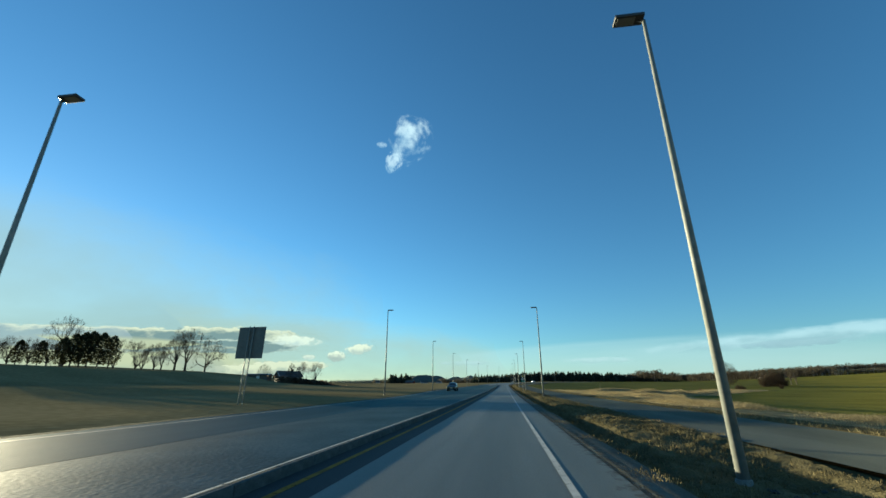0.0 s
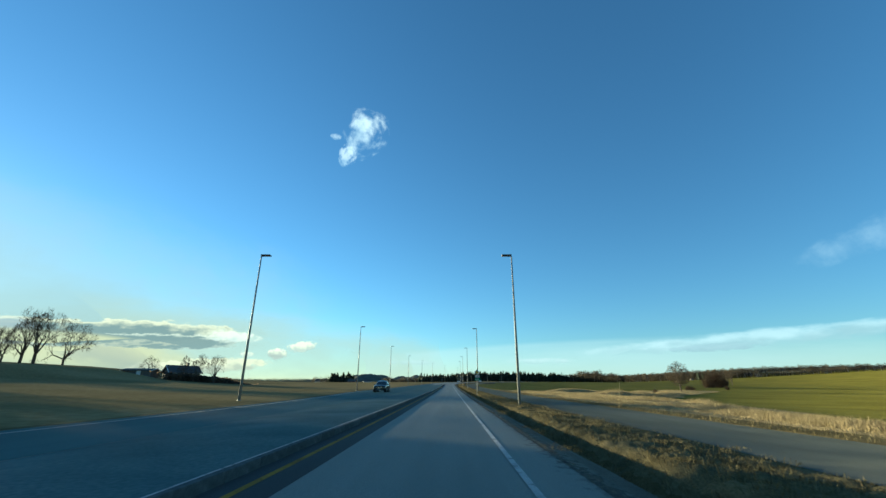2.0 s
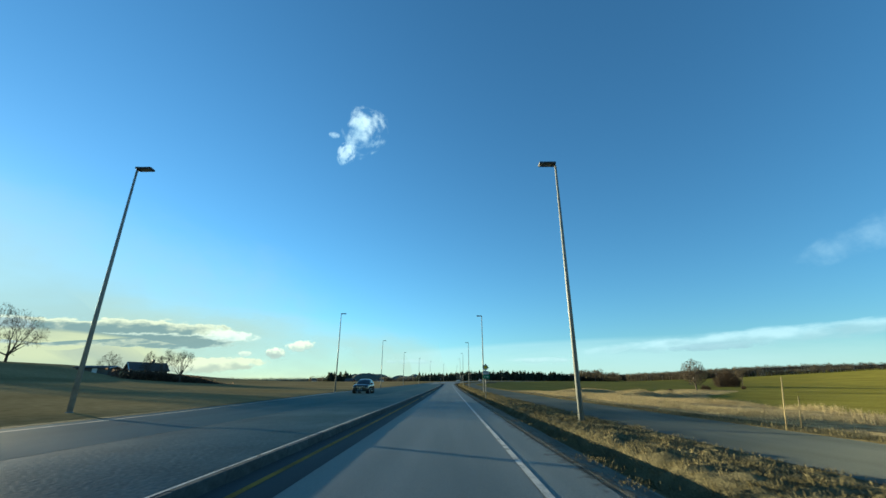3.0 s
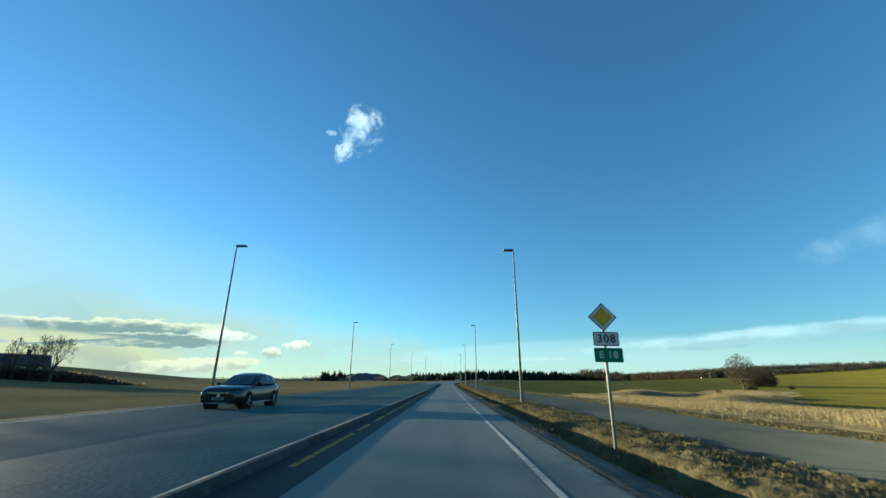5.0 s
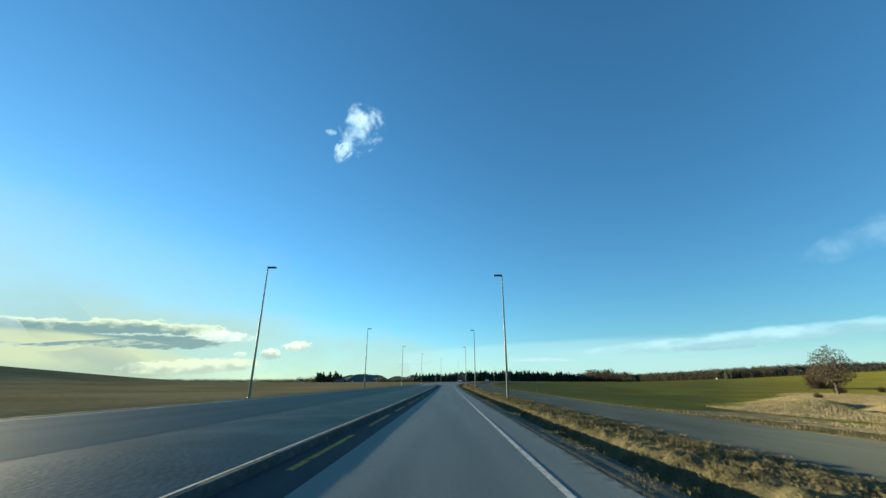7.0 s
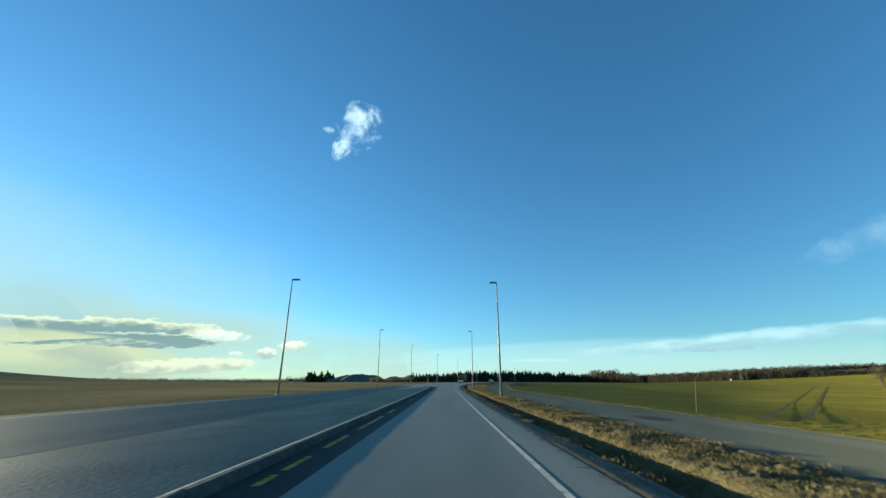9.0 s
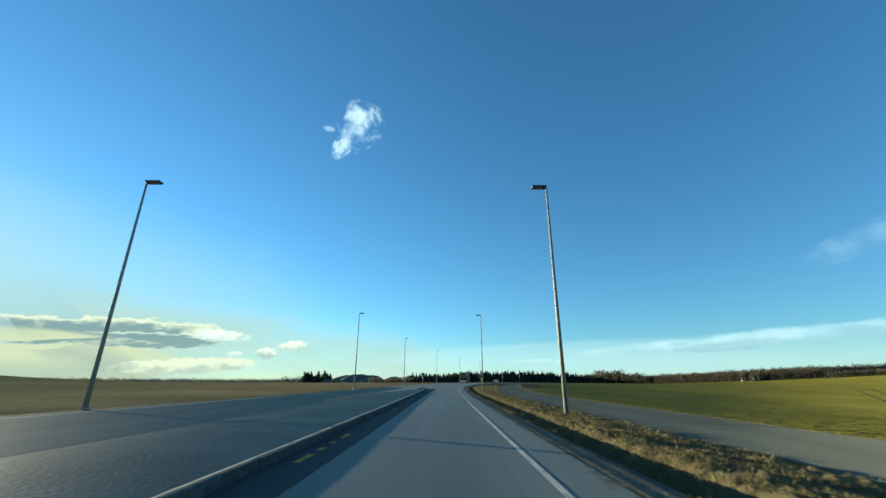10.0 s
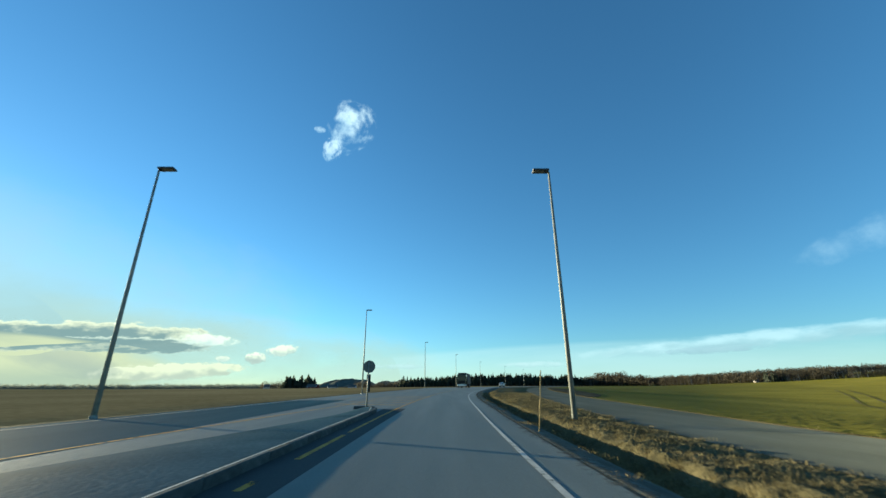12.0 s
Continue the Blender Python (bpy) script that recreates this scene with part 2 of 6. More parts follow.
edge_line = soft_table([(-80, 0.90), (37, 1.10), (106, 1.26), (200, 1.45), (235, 1.63), (250, 2.25), (266, 2.85), (282, 4.2), (300, 6.9), (328, 12), (371, 22), (414, 35), (478, 58), (600, 112)])
road_left = soft_table([(-80, -11.3), (55, -11.5), (74, -11.6), (87, -12.3), (115, -14.9), (190, -14.9), (216, -13.8), (241, -12.6), (254, -12.0), (276, -10.3), (285, -9.2), (315, -5), (328, -2.6), (371, 6.6), (414, 18.5), (478, 41), (600, 94)])
kerb_line = soft_table([(-80, -2.62), (70, -2.60), (120, -2.56), (180, -2.44), (250, -2.46)])
yellow_line = soft_table([(-80, -2.35), (50, -2.25), (120, -2.2), (243, -2.05), (255, -1.7), (266, -0.9), (282, 0.3), (300, 2.6), (328, 7), (371, 16), (414, 28), (478, 50), (600, 103)])
path_near = soft_table([(-80, 6.5), (60, 6.25), (110, 6.05), (195, 6.35), (238, 6.5), (268, 10), (308, 16.5), (340, 24), (380, 35), (430, 52), (478, 69), (600, 123)])


def road_right(y):
    return edge_line(y) + 0.77


def path_width(y):
    return 4.2 + 0.4 * smooth(y, 150, 195)


def in_hollow(x, y):
    """How far a place belongs to the untilled wet hollow between path and lone tree."""
    ax, ay, bx, by = 32.0, 154.0, 106.0, 244.0
    k = min(1.0, max(0.0, ((x - ax) * (bx - ax) + (y - ay) * (by - ay)) / ((bx - ax) ** 2 + (by - ay) ** 2)))
    d = math.hypot(x - ax - k * (bx - ax), y - ay - k * (by - ay)) - 3.0
    k = min(1.0, max(0.0, (y - 66.0) / 78.0))
    e = math.hypot(x - 18.0 - 17.0 * k, y - 66.0 - 78.0 * k) + 8 - 7 * k
    d = min(d, max(0.0, e))
    return 1 - smooth(d, 7 + 3 * noise.noise((x * 0.1, y * 0.1, 0)), 13 + 4 * noise.noise((x * 0.1, y * 0.1, 0)))


RIGHT = [(0.0, -0.01), (0.3, -0.02), (0.58, -0.045), (0.76, -0.15), (0.96, -0.32), (1.2, -0.43), (1.42, -0.40), (1.62, -0.24), (1.82, -0.13), (2.2, -0.11), (2.8, -0.17), (3.4, -0.22), (4.6, -0.24)]
NEAR_SLOPE = [(-100, 4.8), (120, 5.2), (140, 5.2), (150, 5.1), (156, 4.4), (163, 2.7), (213, 1.05), (330, 0.0), (600, 0.0)]
HILL_FOOT = [(0, 0.0), (20, 0.06), (32, 0.13), (45, 0.25), (55, 0.38), (61, 0.60), (67, 0.82), (74, 0.96), (82, 1.0)]
FAR_HILL = [(-100, 6.0), (150, 5.2), (220, 10.0), (260, 9.7), (295, 8.1), (330, 1.8), (365, 0.9), (420, 0.0)]
def gully(x, y):
    """Banks and bottom of the trench that runs through the hollow towards the lone tree."""
    k = ((x - 32.0) * 0.635 + (y - 154.0) * 0.772) / 116.5
    side = (x - 32.0) * 0.772 - (y - 154.0) * 0.635
    w = smooth(k, -0.06, 0.06) * (1 - smooth(k, 0.4, 0.7))
    return w * (0.95 * math.exp(-((side - 7.0) / 3.8) ** 2) + 0.95 * math.exp(-((side + 7.0) / 3.8) ** 2) - 1.0 * math.exp(-(side / 3.4) ** 2))


POND = (57.0, 194.0, 69.0, 206.0)


def in_pond(x, y):
    """How far a place belongs to the small pool in the hollow."""
    ax, ay, bx, by = POND
    k = min(1.0, max(0.0, ((x - ax) * (bx - ax) + (y - ay) * (by - ay)) / ((bx - ax) ** 2 + (by - ay) ** 2)))
    d = math.hypot(x - ax - k * (bx - ax), y - ay - k * (by - ay))
    return 1 - smooth(d + 1.5 * noise.noise((x * 0.3, y * 0.3, 6)), 2.0, 5.5)


FIELD_DROP = [(0, 0.0), (0.4, 0.01), (2.2, 0.06), (4, 0.14), (24, 1.35), (50, 2.5), (120, 2.5)]
DROP_ALONG = [(-100, 0.6), (100, 0.8), (140, 1.0), (215, 1.0), (250, 0.98), (320, 0.95), (420, 0.6), (600, 0.0)]


def along(y, rows):
    return float(np.interp(y, [r[0] for r in rows], [r[1] for r in rows]))




def land(x, y):
    """Height of the open land beside the road."""
    z = rise(y)
    d = road_left(y) - x
    if d > 0:
        z += 0.06 * smooth(d, 0, 2) + along(y, NEAR_SLOPE) * along(d, HILL_FOOT) + along(y, FAR_HILL) * smooth(d, 73, 210)
        return z - (min(4.0, 0.06 * max(0.0, y - 330.0))) * smooth(d, 30, 120)
    d = x - path_near(y) - path_width(y)
    if d > -0.3:
        d = max(d, 0.0)
        z += -0.205 - along(d, FIELD_DROP) * along(y, DROP_ALONG) + 25 * smooth(x, 230, 820) * smooth(y, -50, 300)
        z += in_hollow(x, y) * (0.1 + 0.8 * noise.noise((x * 0.07, y * 0.07, 3))) * smooth(d, 8, 16) - 1.7 * in_pond(x, y) + gully(x, y)
    return z


def ground_z(x, y):
    """Height of the land, also far off."""
    z = land(x, min(y, 600.0)) - rise(min(y, 600.0)) + rise(y)
    return z - 3.3 * smooth(y, 420, 950) * smooth(x - path_near(min(y, 600.0)), 30, 150)


def verge_height(x, y):
    d, w = x - road_right(y), path_near(y) - road_right(y)
    k = float(np.interp(d, [r[0] for r in RIGHT], [r[1] for r in RIGHT]))
    dip = 0.4 * math.exp(-((y - 34.0) / 4.0) ** 2) * smooth(d, 1.2, 2.0) * (1 - smooth(d, 3.6, 4.8))
    return rise(y) + k + (-0.19 - k) * smooth(d, w - 1.0, w) - dip


# ---- building helpers ----
def mesh_object(name, verts, faces, mats, index=None, smooth_faces=False, parent=None):
    me = bpy.data.meshes.new(name)
    me.from_pydata(verts, [], faces)
    for m in (mats if isinstance(mats, (list, tuple)) else [mats]):
        me.materials.append(m)
    if index is not None:
        me.polygons.foreach_set("material_index", index)
    if smooth_faces:
        me.polygons.foreach_set("use_smooth", [True] * len(me.polygons))
    me.update()
    ob = new(name, me)
    if parent:
        ob.parent = parent
    return ob


def part(name, bm, mat, parent, label="", soft=False):
    """Links a bmesh as one mesh object under a thing or a part."""
    me = bpy.data.meshes.new(name)
    bm.to_mesh(me)
    bm.free()
    me.materials.append(mat)
    if soft:
        me.polygons.foreach_set("use_smooth", [True] * len(me.polygons))
    ob = new(name, me)
    ob.parent = parent
    if label:
        ob["label"] = label
    return ob


def thing(name, m, label, category, group=""):
    ob = new(name)
    ob.matrix_world = m
    return tagged(ob, label, category, group)


def box(bm, x0, y0, z0, x1, y1, z1, bevel=0.0):
    g = bmesh.ops.create_cube(bm, size=1)["verts"]
    for v in g:
        v.co = Vector(((x0 + x1) / 2 + v.co.x * (x1 - x0), (y0 + y1) / 2 + v.co.y * (y1 - y0), (z0 + z1) / 2 + v.co.z * (z1 - z0)))
    if bevel:
        edges = list({e for v in g for e in v.link_edges})
        bmesh.ops.bevel(bm, geom=edges, offset=bevel, segments=2, affect="EDGES", profile=0.6)
    return bm


def tube(bm, a, b, r0, r1, sides=8, cap=True):
    a, b = Vector(a), Vector(b)
    q = (b - a).to_track_quat("Z", "Y")
    rings = []
    for p, r in ((a, r0), (b, r1)):
        rings.append([bm.verts.new(p + q @ Vector((r * math.cos(2 * math.pi * i / sides), r * math.sin(2 * math.pi * i / sides), 0))) for i in range(sides)])
    for i in range(sides):
        bm.faces.new((rings[0][i], rings[0][(i + 1) % sides], rings[1][(i + 1) % sides], rings[1][i]))
    if cap:
        bm.faces.new(rings[0][::-1])
        bm.faces.new(rings[1])
    return bm


def strip(name, left, right, y0, y1, step, mat, lift, base=rise, cols=1, jitter=0.0):
    """A ribbon along the road between two curves."""
    n = max(1, round((y1 - y0) / step))
    verts, faces = [], []
    for i in range(n + 1):
        y = y0 + (y1 - y0) * i / n
        a, b = left(y), right(y)
        if jitter:
            a += jitter * noise.noise((y * 0.7, 1, 0))
            b += jitter * noise.noise((y * 0.7, 5, 0))
        for c in range(cols + 1):
            x = a + (b - a) * c / cols
            verts.append((x, y, base(y) + lift))
    for i in range(n):
        for c in range(cols):
            k = i * (cols + 1) + c
            faces.append((k, k + 1, k + cols + 2, k + cols + 1))
    return mesh_object(name, verts, faces, mat)


# ---- ground ----
def build_ground():
    ys = sorted(set([-400, -200, -120] + list(range(-80, 20, 10)) + list(range(20, 330, 3)) + list(range(330, 480, 8)) + [480, 500, 530, 560, 600] + list(range(630, 1150, 35)) + [1150, 1300, 1600, 2000, 2600, 3400, 4600]))
    out = [0.0, 0.4, 1.0, 2.0, 3.5, 5.5, 8, 11, 15, 20, 26, 33, 39, 45, 50, 55, 58, 61, 64, 67, 70, 74, 78, 82, 86, 92, 100, 118, 140, 170, 210, 270, 350, 460, 600, 800, 1100, 1500, 2200, 3200, 4600]
    out_right = sorted(set(out) | set(range(20, 118, 3)) | set(range(118, 1100, 36)))
    rows, index, verts, faces = [], [], [], []
    for y in ys:
        yy = min(y, 600)
        row = []
        for d in reversed(out):
            x = road_left(yy) - d
            row.append((x, "left"))
        row.append((road_left(yy) + 1.5, "road"))
        row.append((road_right(yy) - 0.6, "road"))
        w = path_near(yy) - road_right(yy)
        for d, _ in RIGHT:
            row.append((road_right(yy) + d * min(1, w / 5.2), "verge"))
        row.append((path_near(yy) + 0.0, "verge"))
        row.append((path_near(yy) + 0.35, "path"))
        row.append((path_near(yy) + path_width(yy) - 0.3, "path"))
        for d in out_right:
            row.append((path_near(yy) + path_width(yy) + d, "right"))
        rows.append(row)
    for y, row in zip(ys, rows):
        for x, kind in row:
            if kind == "road":
                z = rise(y) - 0.35
            elif kind == "path":
                z = rise(y) - 0.6
            elif kind == "verge":
                z = verge_height(x, min(y, 600)) - rise(min(y, 600)) + rise(y)
                d = x - road_right(min(y, 600))
                if 0.5 < d < 4.8:
                    z += 0.05 * noise.noise((x * 1.3, y * 1.1, 0)) + 0.05 * noise.noise((x * 3.1, y * 2.6, 7))
            else:
                z = ground_z(x, y)
            verts.append((x, y, z))
    n = len(rows[0])
    for i in range(len(ys) - 1):
        for c in range(n - 1):
            k = i * n + c
            faces.append((k, k + 1, k + n + 1, k + n))
            x = (rows[i][c][0] + rows[i][c + 1][0]) / 2
            y = (ys[i] + ys[i + 1]) / 2
            kinds = (rows[i][c][1], rows[i][c + 1][1])
            if "road" in kinds:
                m = 3 if "verge" in kinds else 2
            elif kinds == ("left", "left"):
                d = road_left(min(y, 600)) - x
                m = 2 if d < 0.5 else 0
            elif "verge" in kinds or "path" in kinds:
                d = x - road_right(min(y, 600))
                m = 3 if d < 0.62 else 2
            else:
                d = x - path_near(min(y, 600)) - path_width(min(y, 600))
                m = 1
                if d < (2.2 if y < 147 else 0.35) + 0.5 * noise.noise((x * 0.2, y * 0.13, 0)):
                    m = 2
            index.append(m)
    ob = mesh_object("ground", verts, faces, [FIELD_DRY, FIELD_GREEN, VERGE, SHOULDER], index, True)
    dry = ob.data.attributes.new("dry", "FLOAT", "POINT")
    values = []
    for x, y, z in verts:
        yy = min(y, 600)
        d = x - path_near(yy) - path_width(yy)
        k = in_hollow(x, y)
        if y < 150:
            k = max(k, (1 - smooth(d, 4.5, 8.5)))
        values.append(k if d > 0 else 0.0)
    dry.data.foreach_set("value", values)
    return tagged(ob, "fields of green winter crop and dry stubble with brown grass verges", "ground", kind="structure")


build_ground()

# ---- road, path, island ----
tagged(strip("road", road_left, road_right, -80, 560, 4, ASPHALT, 0.0, cols=8, jitter=0.05), "weathered grey asphalt road with painted lines", "road", kind="structure")
tagged(strip("road", road_left, lambda y: min(-6.9, yellow_line(y)), -80, 262, 4, ASPHALT_DARK, 0.004, cols=6, jitter=0.05), "darker asphalt of the opposite carriageway, glare tint in its colour", "road", kind="structure")
v_dirt, f_dirt = [], []
for i in range(900):
    y = -10 + i * 0.36
    x1 = road_right(y) + 0.12
    w = 0.42 + 0.2 * noise.noise((y * 0.5, 3, 0)) + 0.14 * noise.noise((y * 2.3, 8, 0))
    v_dirt += [(x1 - max(0.15, w), y, rise(y) + 0.003), (x1, y, rise(y) + 0.001), (x1 + 0.45, y, verge_height(x1 + 0.45, y) - 0.01)]
    if i:
        f_dirt += [(3 * i - 3, 3 * i - 2, 3 * i + 1, 3 * i), (3 * i - 2, 3 * i - 1, 3 * i + 2, 3 * i + 1)]
dirt = mesh_object("ground", v_dirt, f_dirt, DIRT)
layer = dirt.data.uv_layers.new(name="across")
for loop in dirt.data.loops:
    layer.data[loop.index].uv = (0.42 * (loop.vertex_index % 3), 0.0)
tagged(dirt, "brown dirt washed over the ragged asphalt edge", "dirt", kind="structure")
tagged(strip("path", path_near, lambda y: path_near(y) + path_width(y), -80, 560, 4, ASPHALT_PATH, -0.2, cols=2, jitter=0.06), "plain grey asphalt foot and cycle path", "path", kind="structure")
KERB_H = 0.145
ISLAND_END = 250.0


def island_left(y):
    return -6.9 + 3.2 * smooth(y, 226, ISLAND_END)


def build_island():
    """The raised island: its surface rises from the opposite carriageway to the kerb."""
    v, f = [], []
    n = 132
    for i in range(n + 1):
        y = -80 + (ISLAND_END + 80) * i / n
        a, b = island_left(y), kerb_line(y) - 0.12 - 0.5 * smooth(y, 247, ISLAND_END)
        for k, h in ((0.0, 0.006), (0.28, 0.6), (0.55, 0.95), (0.8, 1.0), (1.0, 1.0)):
            v.append((a + (b - a) * k, y, rise(y) + (KERB_H - 0.03) * h))
        if i:
            q = 5 * i
            f += [(q - 5 + k, q - 4 + k, q + 1 + k, q + k) for k in range(4)]
    return tagged(mesh_object("pavement", v, f, ASPHALT_OLD, None, True), "rough dark asphalt surface of the raised traffic island", "pavement", kind="structure")


build_island()


def line_strip(name, curve, width, y0, y1, mat, label, lift=0.009):
    return tagged(strip(name, lambda y: curve(y) - width / 2, lambda y: curve(y) + width / 2, y0, y1, 3, mat, lift), label, "road marking", kind="structure")


line_strip("trim", edge_line, 0.095, -80, 560, PAINT_WHITE, "solid white edge line on the asphalt")
line_strip("trim", lambda y: road_left(y) + 0.7, 0.11, -80, 560, PAINT_WHITE, "solid white edge line on the asphalt")
line_strip("trim", yellow_line, 0.10, -80, 96, PAINT_WORN, "solid yellow line beside the island kerb")
line_strip("trim", soft_table([(180, -7.4), (238, -7.3), (246, -6.2), (252, -5.2), (270, -4.2)]), 0.11, 212, 262, PAINT_YELLOW, "solid yellow line beside the island kerb")


# ---- lamps ----
LAMP_H = 10.45


def street_lamp(x, y, z, toward, label, group="street lamps"):
    """A tapered pole with a flat head that reaches over the road (toward: -1 or 1 along x)."""
    t = thing("street_lamp", pose(x, y, z, 0, 0, 0), label, "street lamp", group)
    bm = bmesh.new()
    tube(bm, (0, 0, -0.9), (0, 0, LAMP_H), 0.105, 0.045, 14)
    part("pole", bm, GALV, t, soft=True)
    bm = bmesh.new()
    tube(bm, (0, 0, -0.05), (0, 0, 0.07), 0.14, 0.125, 14)
    part("foot_collar", bm, GALV, t, soft=False)
    bm = bmesh.new()
    tube(bm, (0, 0, LAMP_H - 0.02), (toward * 0.16, 0, LAMP_H + 0.06), 0.045, 0.04, 8)
    part("bracket", bm, DARK_METAL, t)
    bm = bmesh.new()
    x0, x1 = sorted((toward * 0.0, toward * 0.72))
    box(bm, x0, -0.17, LAMP_H + 0.02, x1, 0.17, LAMP_H + 0.12, 0.03)
    head = part("lamp_head", bm, DARK_METAL, t, "dark flat lamp head")
    bm = bmesh.new()
    x0, x1 = sorted((toward * 0.22, toward * 0.66))
    box(bm, x0, -0.12, LAMP_H + 0.012, x1, 0.12, LAMP_H + 0.024)
    part("lens", bm, LENS_GLASS, head)
    return t


LENS_GLASS = material("lamp_lens", [(0.18, 0.18, 0.17), (0.22, 0.22, 0.21)], 5, 30, 0.2, 0, 0)
first_r = street_lamp(0, 0, 0, -1, "tall grey galvanised street lamp in the grass verge")
first_l = street_lamp(0, 0, 0, 1, "tall grey galvanised street lamp at the field's edge")
LAMPS_R = [(4.35, 35.35, -0.45), (4.8, 77.6, -0.26), (4.9, 120.0, -0.26), (4.97, 161.9, -0.26), (5.06, 203.1, -0.26), (5.25, 244.05, -0.26)]
LAMPS_L = [(-14.0, 36.2, -0.12), (-14.3, 78.4, 0.06), (-15.2, 119.8, 0.06), (-15.4, 160.1, 0.06), (-14.8, 203.2, 0.06), (-12.5, 244.5, 0.06), (-9.3, 282.2, 0.06), (-2.85, 328.9, 0.06), (6.3, 370.0, 0.06), (19, 416, 0.06), (37, 460, 0.06), (56, 505, 0.06)]
for ob, spots in ((first_r, LAMPS_R), (first_l, LAMPS_L)):
    for i, (x, y, dz) in enumerate(spots):
        m = pose(x, y, rise(y) + dz, 0, 0, -18 if y > 300 else 0)
        if i == 0:
            ob.matrix_basis = m
        else:
            copy_thing(ob, m)


def build_pond():
    """A small still pool in the lowest part of the hollow."""
    ax, ay, bx, by = POND
    l = math.hypot(bx - ax, by - ay)
    ux, uy = (bx - ax) / l, (by - ay) / l
    z = min(land(ax + (bx - ax) * k / 8, ay + (by - ay) * k / 8) for k in range(9)) + 0.6
    v = []
    for i in range(28):
        a = 2 * math.pi * i / 28
        p, q = math.cos(a) * (l / 2 + 3.4), math.sin(a) * 4.4
        v.append(((ax + bx) / 2 + ux * p - uy * q, (ay + by) / 2 + uy * p + ux * q, z))
    tagged(mesh_object("water", v, [tuple(range(28))], WATER), "dark still pool among reeds in the hollow", "water", kind="structure")


build_pond()


# ---- bare trees ----
def sprig(store, a, b, r0, r1, sides):
    """A thin tapered rod."""
    verts, faces = store
    q = (b - a).to_track_quat("Z", "Y")
    k = len(verts)
    for p, r in ((a, r0), (b, r1)):
        for i in range(sides):
            verts.append(tuple(p + q @ Vector((r * math.cos(2 * math.pi * i / sides), r * math.sin(2 * math.pi * i / sides), 0))))
    for i in range(sides):
        j = (i + 1) % sides
        faces.append((k + i, k + j, k + sides + j, k + sides + i))


def finish(thick, thin, bark, twig):
    out = []
    for name, (v, f), mat in (("trunk", thick, bark), ("crown", thin, twig)):
        me = bpy.data.meshes.new(name)
        me.from_pydata(v, [], f)
        me.materials.append(mat)
        me.update()
        out.append(me)
    return out


def tree_meshes(seed, height, spread, limbs=5, low=0.2, levels=6, fan=34, droop=0.0, bark=None, twig=None):
    """Trunk-and-limb mesh and twig mesh of a leafless tree that forks again and again."""
    rng = random.Random(seed)
    rods = []

    def fork(p, way, length, r, level):
        w = way.copy()
        for s in range(3 if level > 2 else 2):
            w = (w + Vector((rng.uniform(-1, 1), rng.uniform(-1, 1), rng.uniform(-0.6, 0.9))) * 0.17 + Vector((0, 0, 0.035 - droop * (1 if level < 3 else 0)))).normalized()
            q = p + w * length / 3
            r2 = r * 0.88
            rods.append((p, q, r, r2))
            if level and level < 5 and rng.random() < 0.5:
                side = w.orthogonal()
                side.rotate(Quaternion(w, rng.uniform(0, 6.28)))
                twig_way = (w * 0.7 + side).normalized()
                e = q + twig_way * length * rng.uniform(0.25, 0.5)
                rods.append((q, e, r2 * 0.35, r2 * 0.2))
                for _ in range(2):
                    m = q.lerp(e, rng.uniform(0.3, 0.9))
                    rods.append((m, m + (twig_way + Vector((rng.uniform(-1, 1), rng.uniform(-1, 1), rng.uniform(-0.3, 0.9))) * 0.7).normalized() * length * rng.uniform(0.15, 0.3), r2 * 0.24, r2 * 0.14))
            p, r = q, r2
        if not level:
            return
        turn = rng.uniform(0, 6.28)
        count = 3 if rng.random() < 0.42 else 2
        for k in range(count):
            side = w.orthogonal()
            side.rotate(Quaternion(w, turn + 2 * math.pi * k / count + rng.uniform(-0.4, 0.4)))
            a = radians(rng.uniform(0.55, 1.15) * fan)
            fork(p, (w * math.cos(a) + side * math.sin(a)).normalized(), length * rng.uniform(0.66, 0.9), r * (0.74 if count == 2 else 0.66), level - 1)

    trunk = height * low
    base_r = height * 0.024
    top = Vector((rng.uniform(-0.03, 0.03) * height, rng.uniform(-0.03, 0.03) * height, trunk))
    rods.append((Vector((0, 0, -0.6)), top * 0.5, base_r * 1.2, base_r))
    rods.append((top * 0.5, top, base_r, base_r * 0.9))
    turn = rng.uniform(0, 6.28)
    for k in range(limbs):
        a = turn + 2 * math.pi * k / limbs + rng.uniform(-0.35, 0.35)
        lean = radians(min(84, rng.uniform(0.45, 1.15) * fan * 1.7)) if k else radians(6)
        way = Vector((math.cos(a) * math.sin(lean), math.sin(a) * math.sin(lean), math.cos(lean)))
        start = top.lerp(top * 0.7, rng.random())
        fork(start, way, height * 0.27 * rng.uniform(0.8, 1.15), base_r * 0.62, levels - 1)
    high = max(q.z for _, q, _, _ in rods)
    wide = sorted(math.hypot(q.x, q.y) for _, q, _, _ in rods)[int(len(rods) * 0.985)]
    kz, kx = height / high, spread / wide
    thick, thin = ([], []), ([], [])
    for p, q, r0, r1 in rods:
        a, b = Vector((p.x * kx, p.y * kx, p.z * kz)), Vector((q.x * kx, q.y * kx, q.z * kz))
        big = r0 > base_r * 0.22
        sprig(thick if big else thin, a, b, max(0.018, r0), max(0.015, r1), 6 if big else 3)
    return finish(thick, thin, bark or BARK, twig or TWIG)


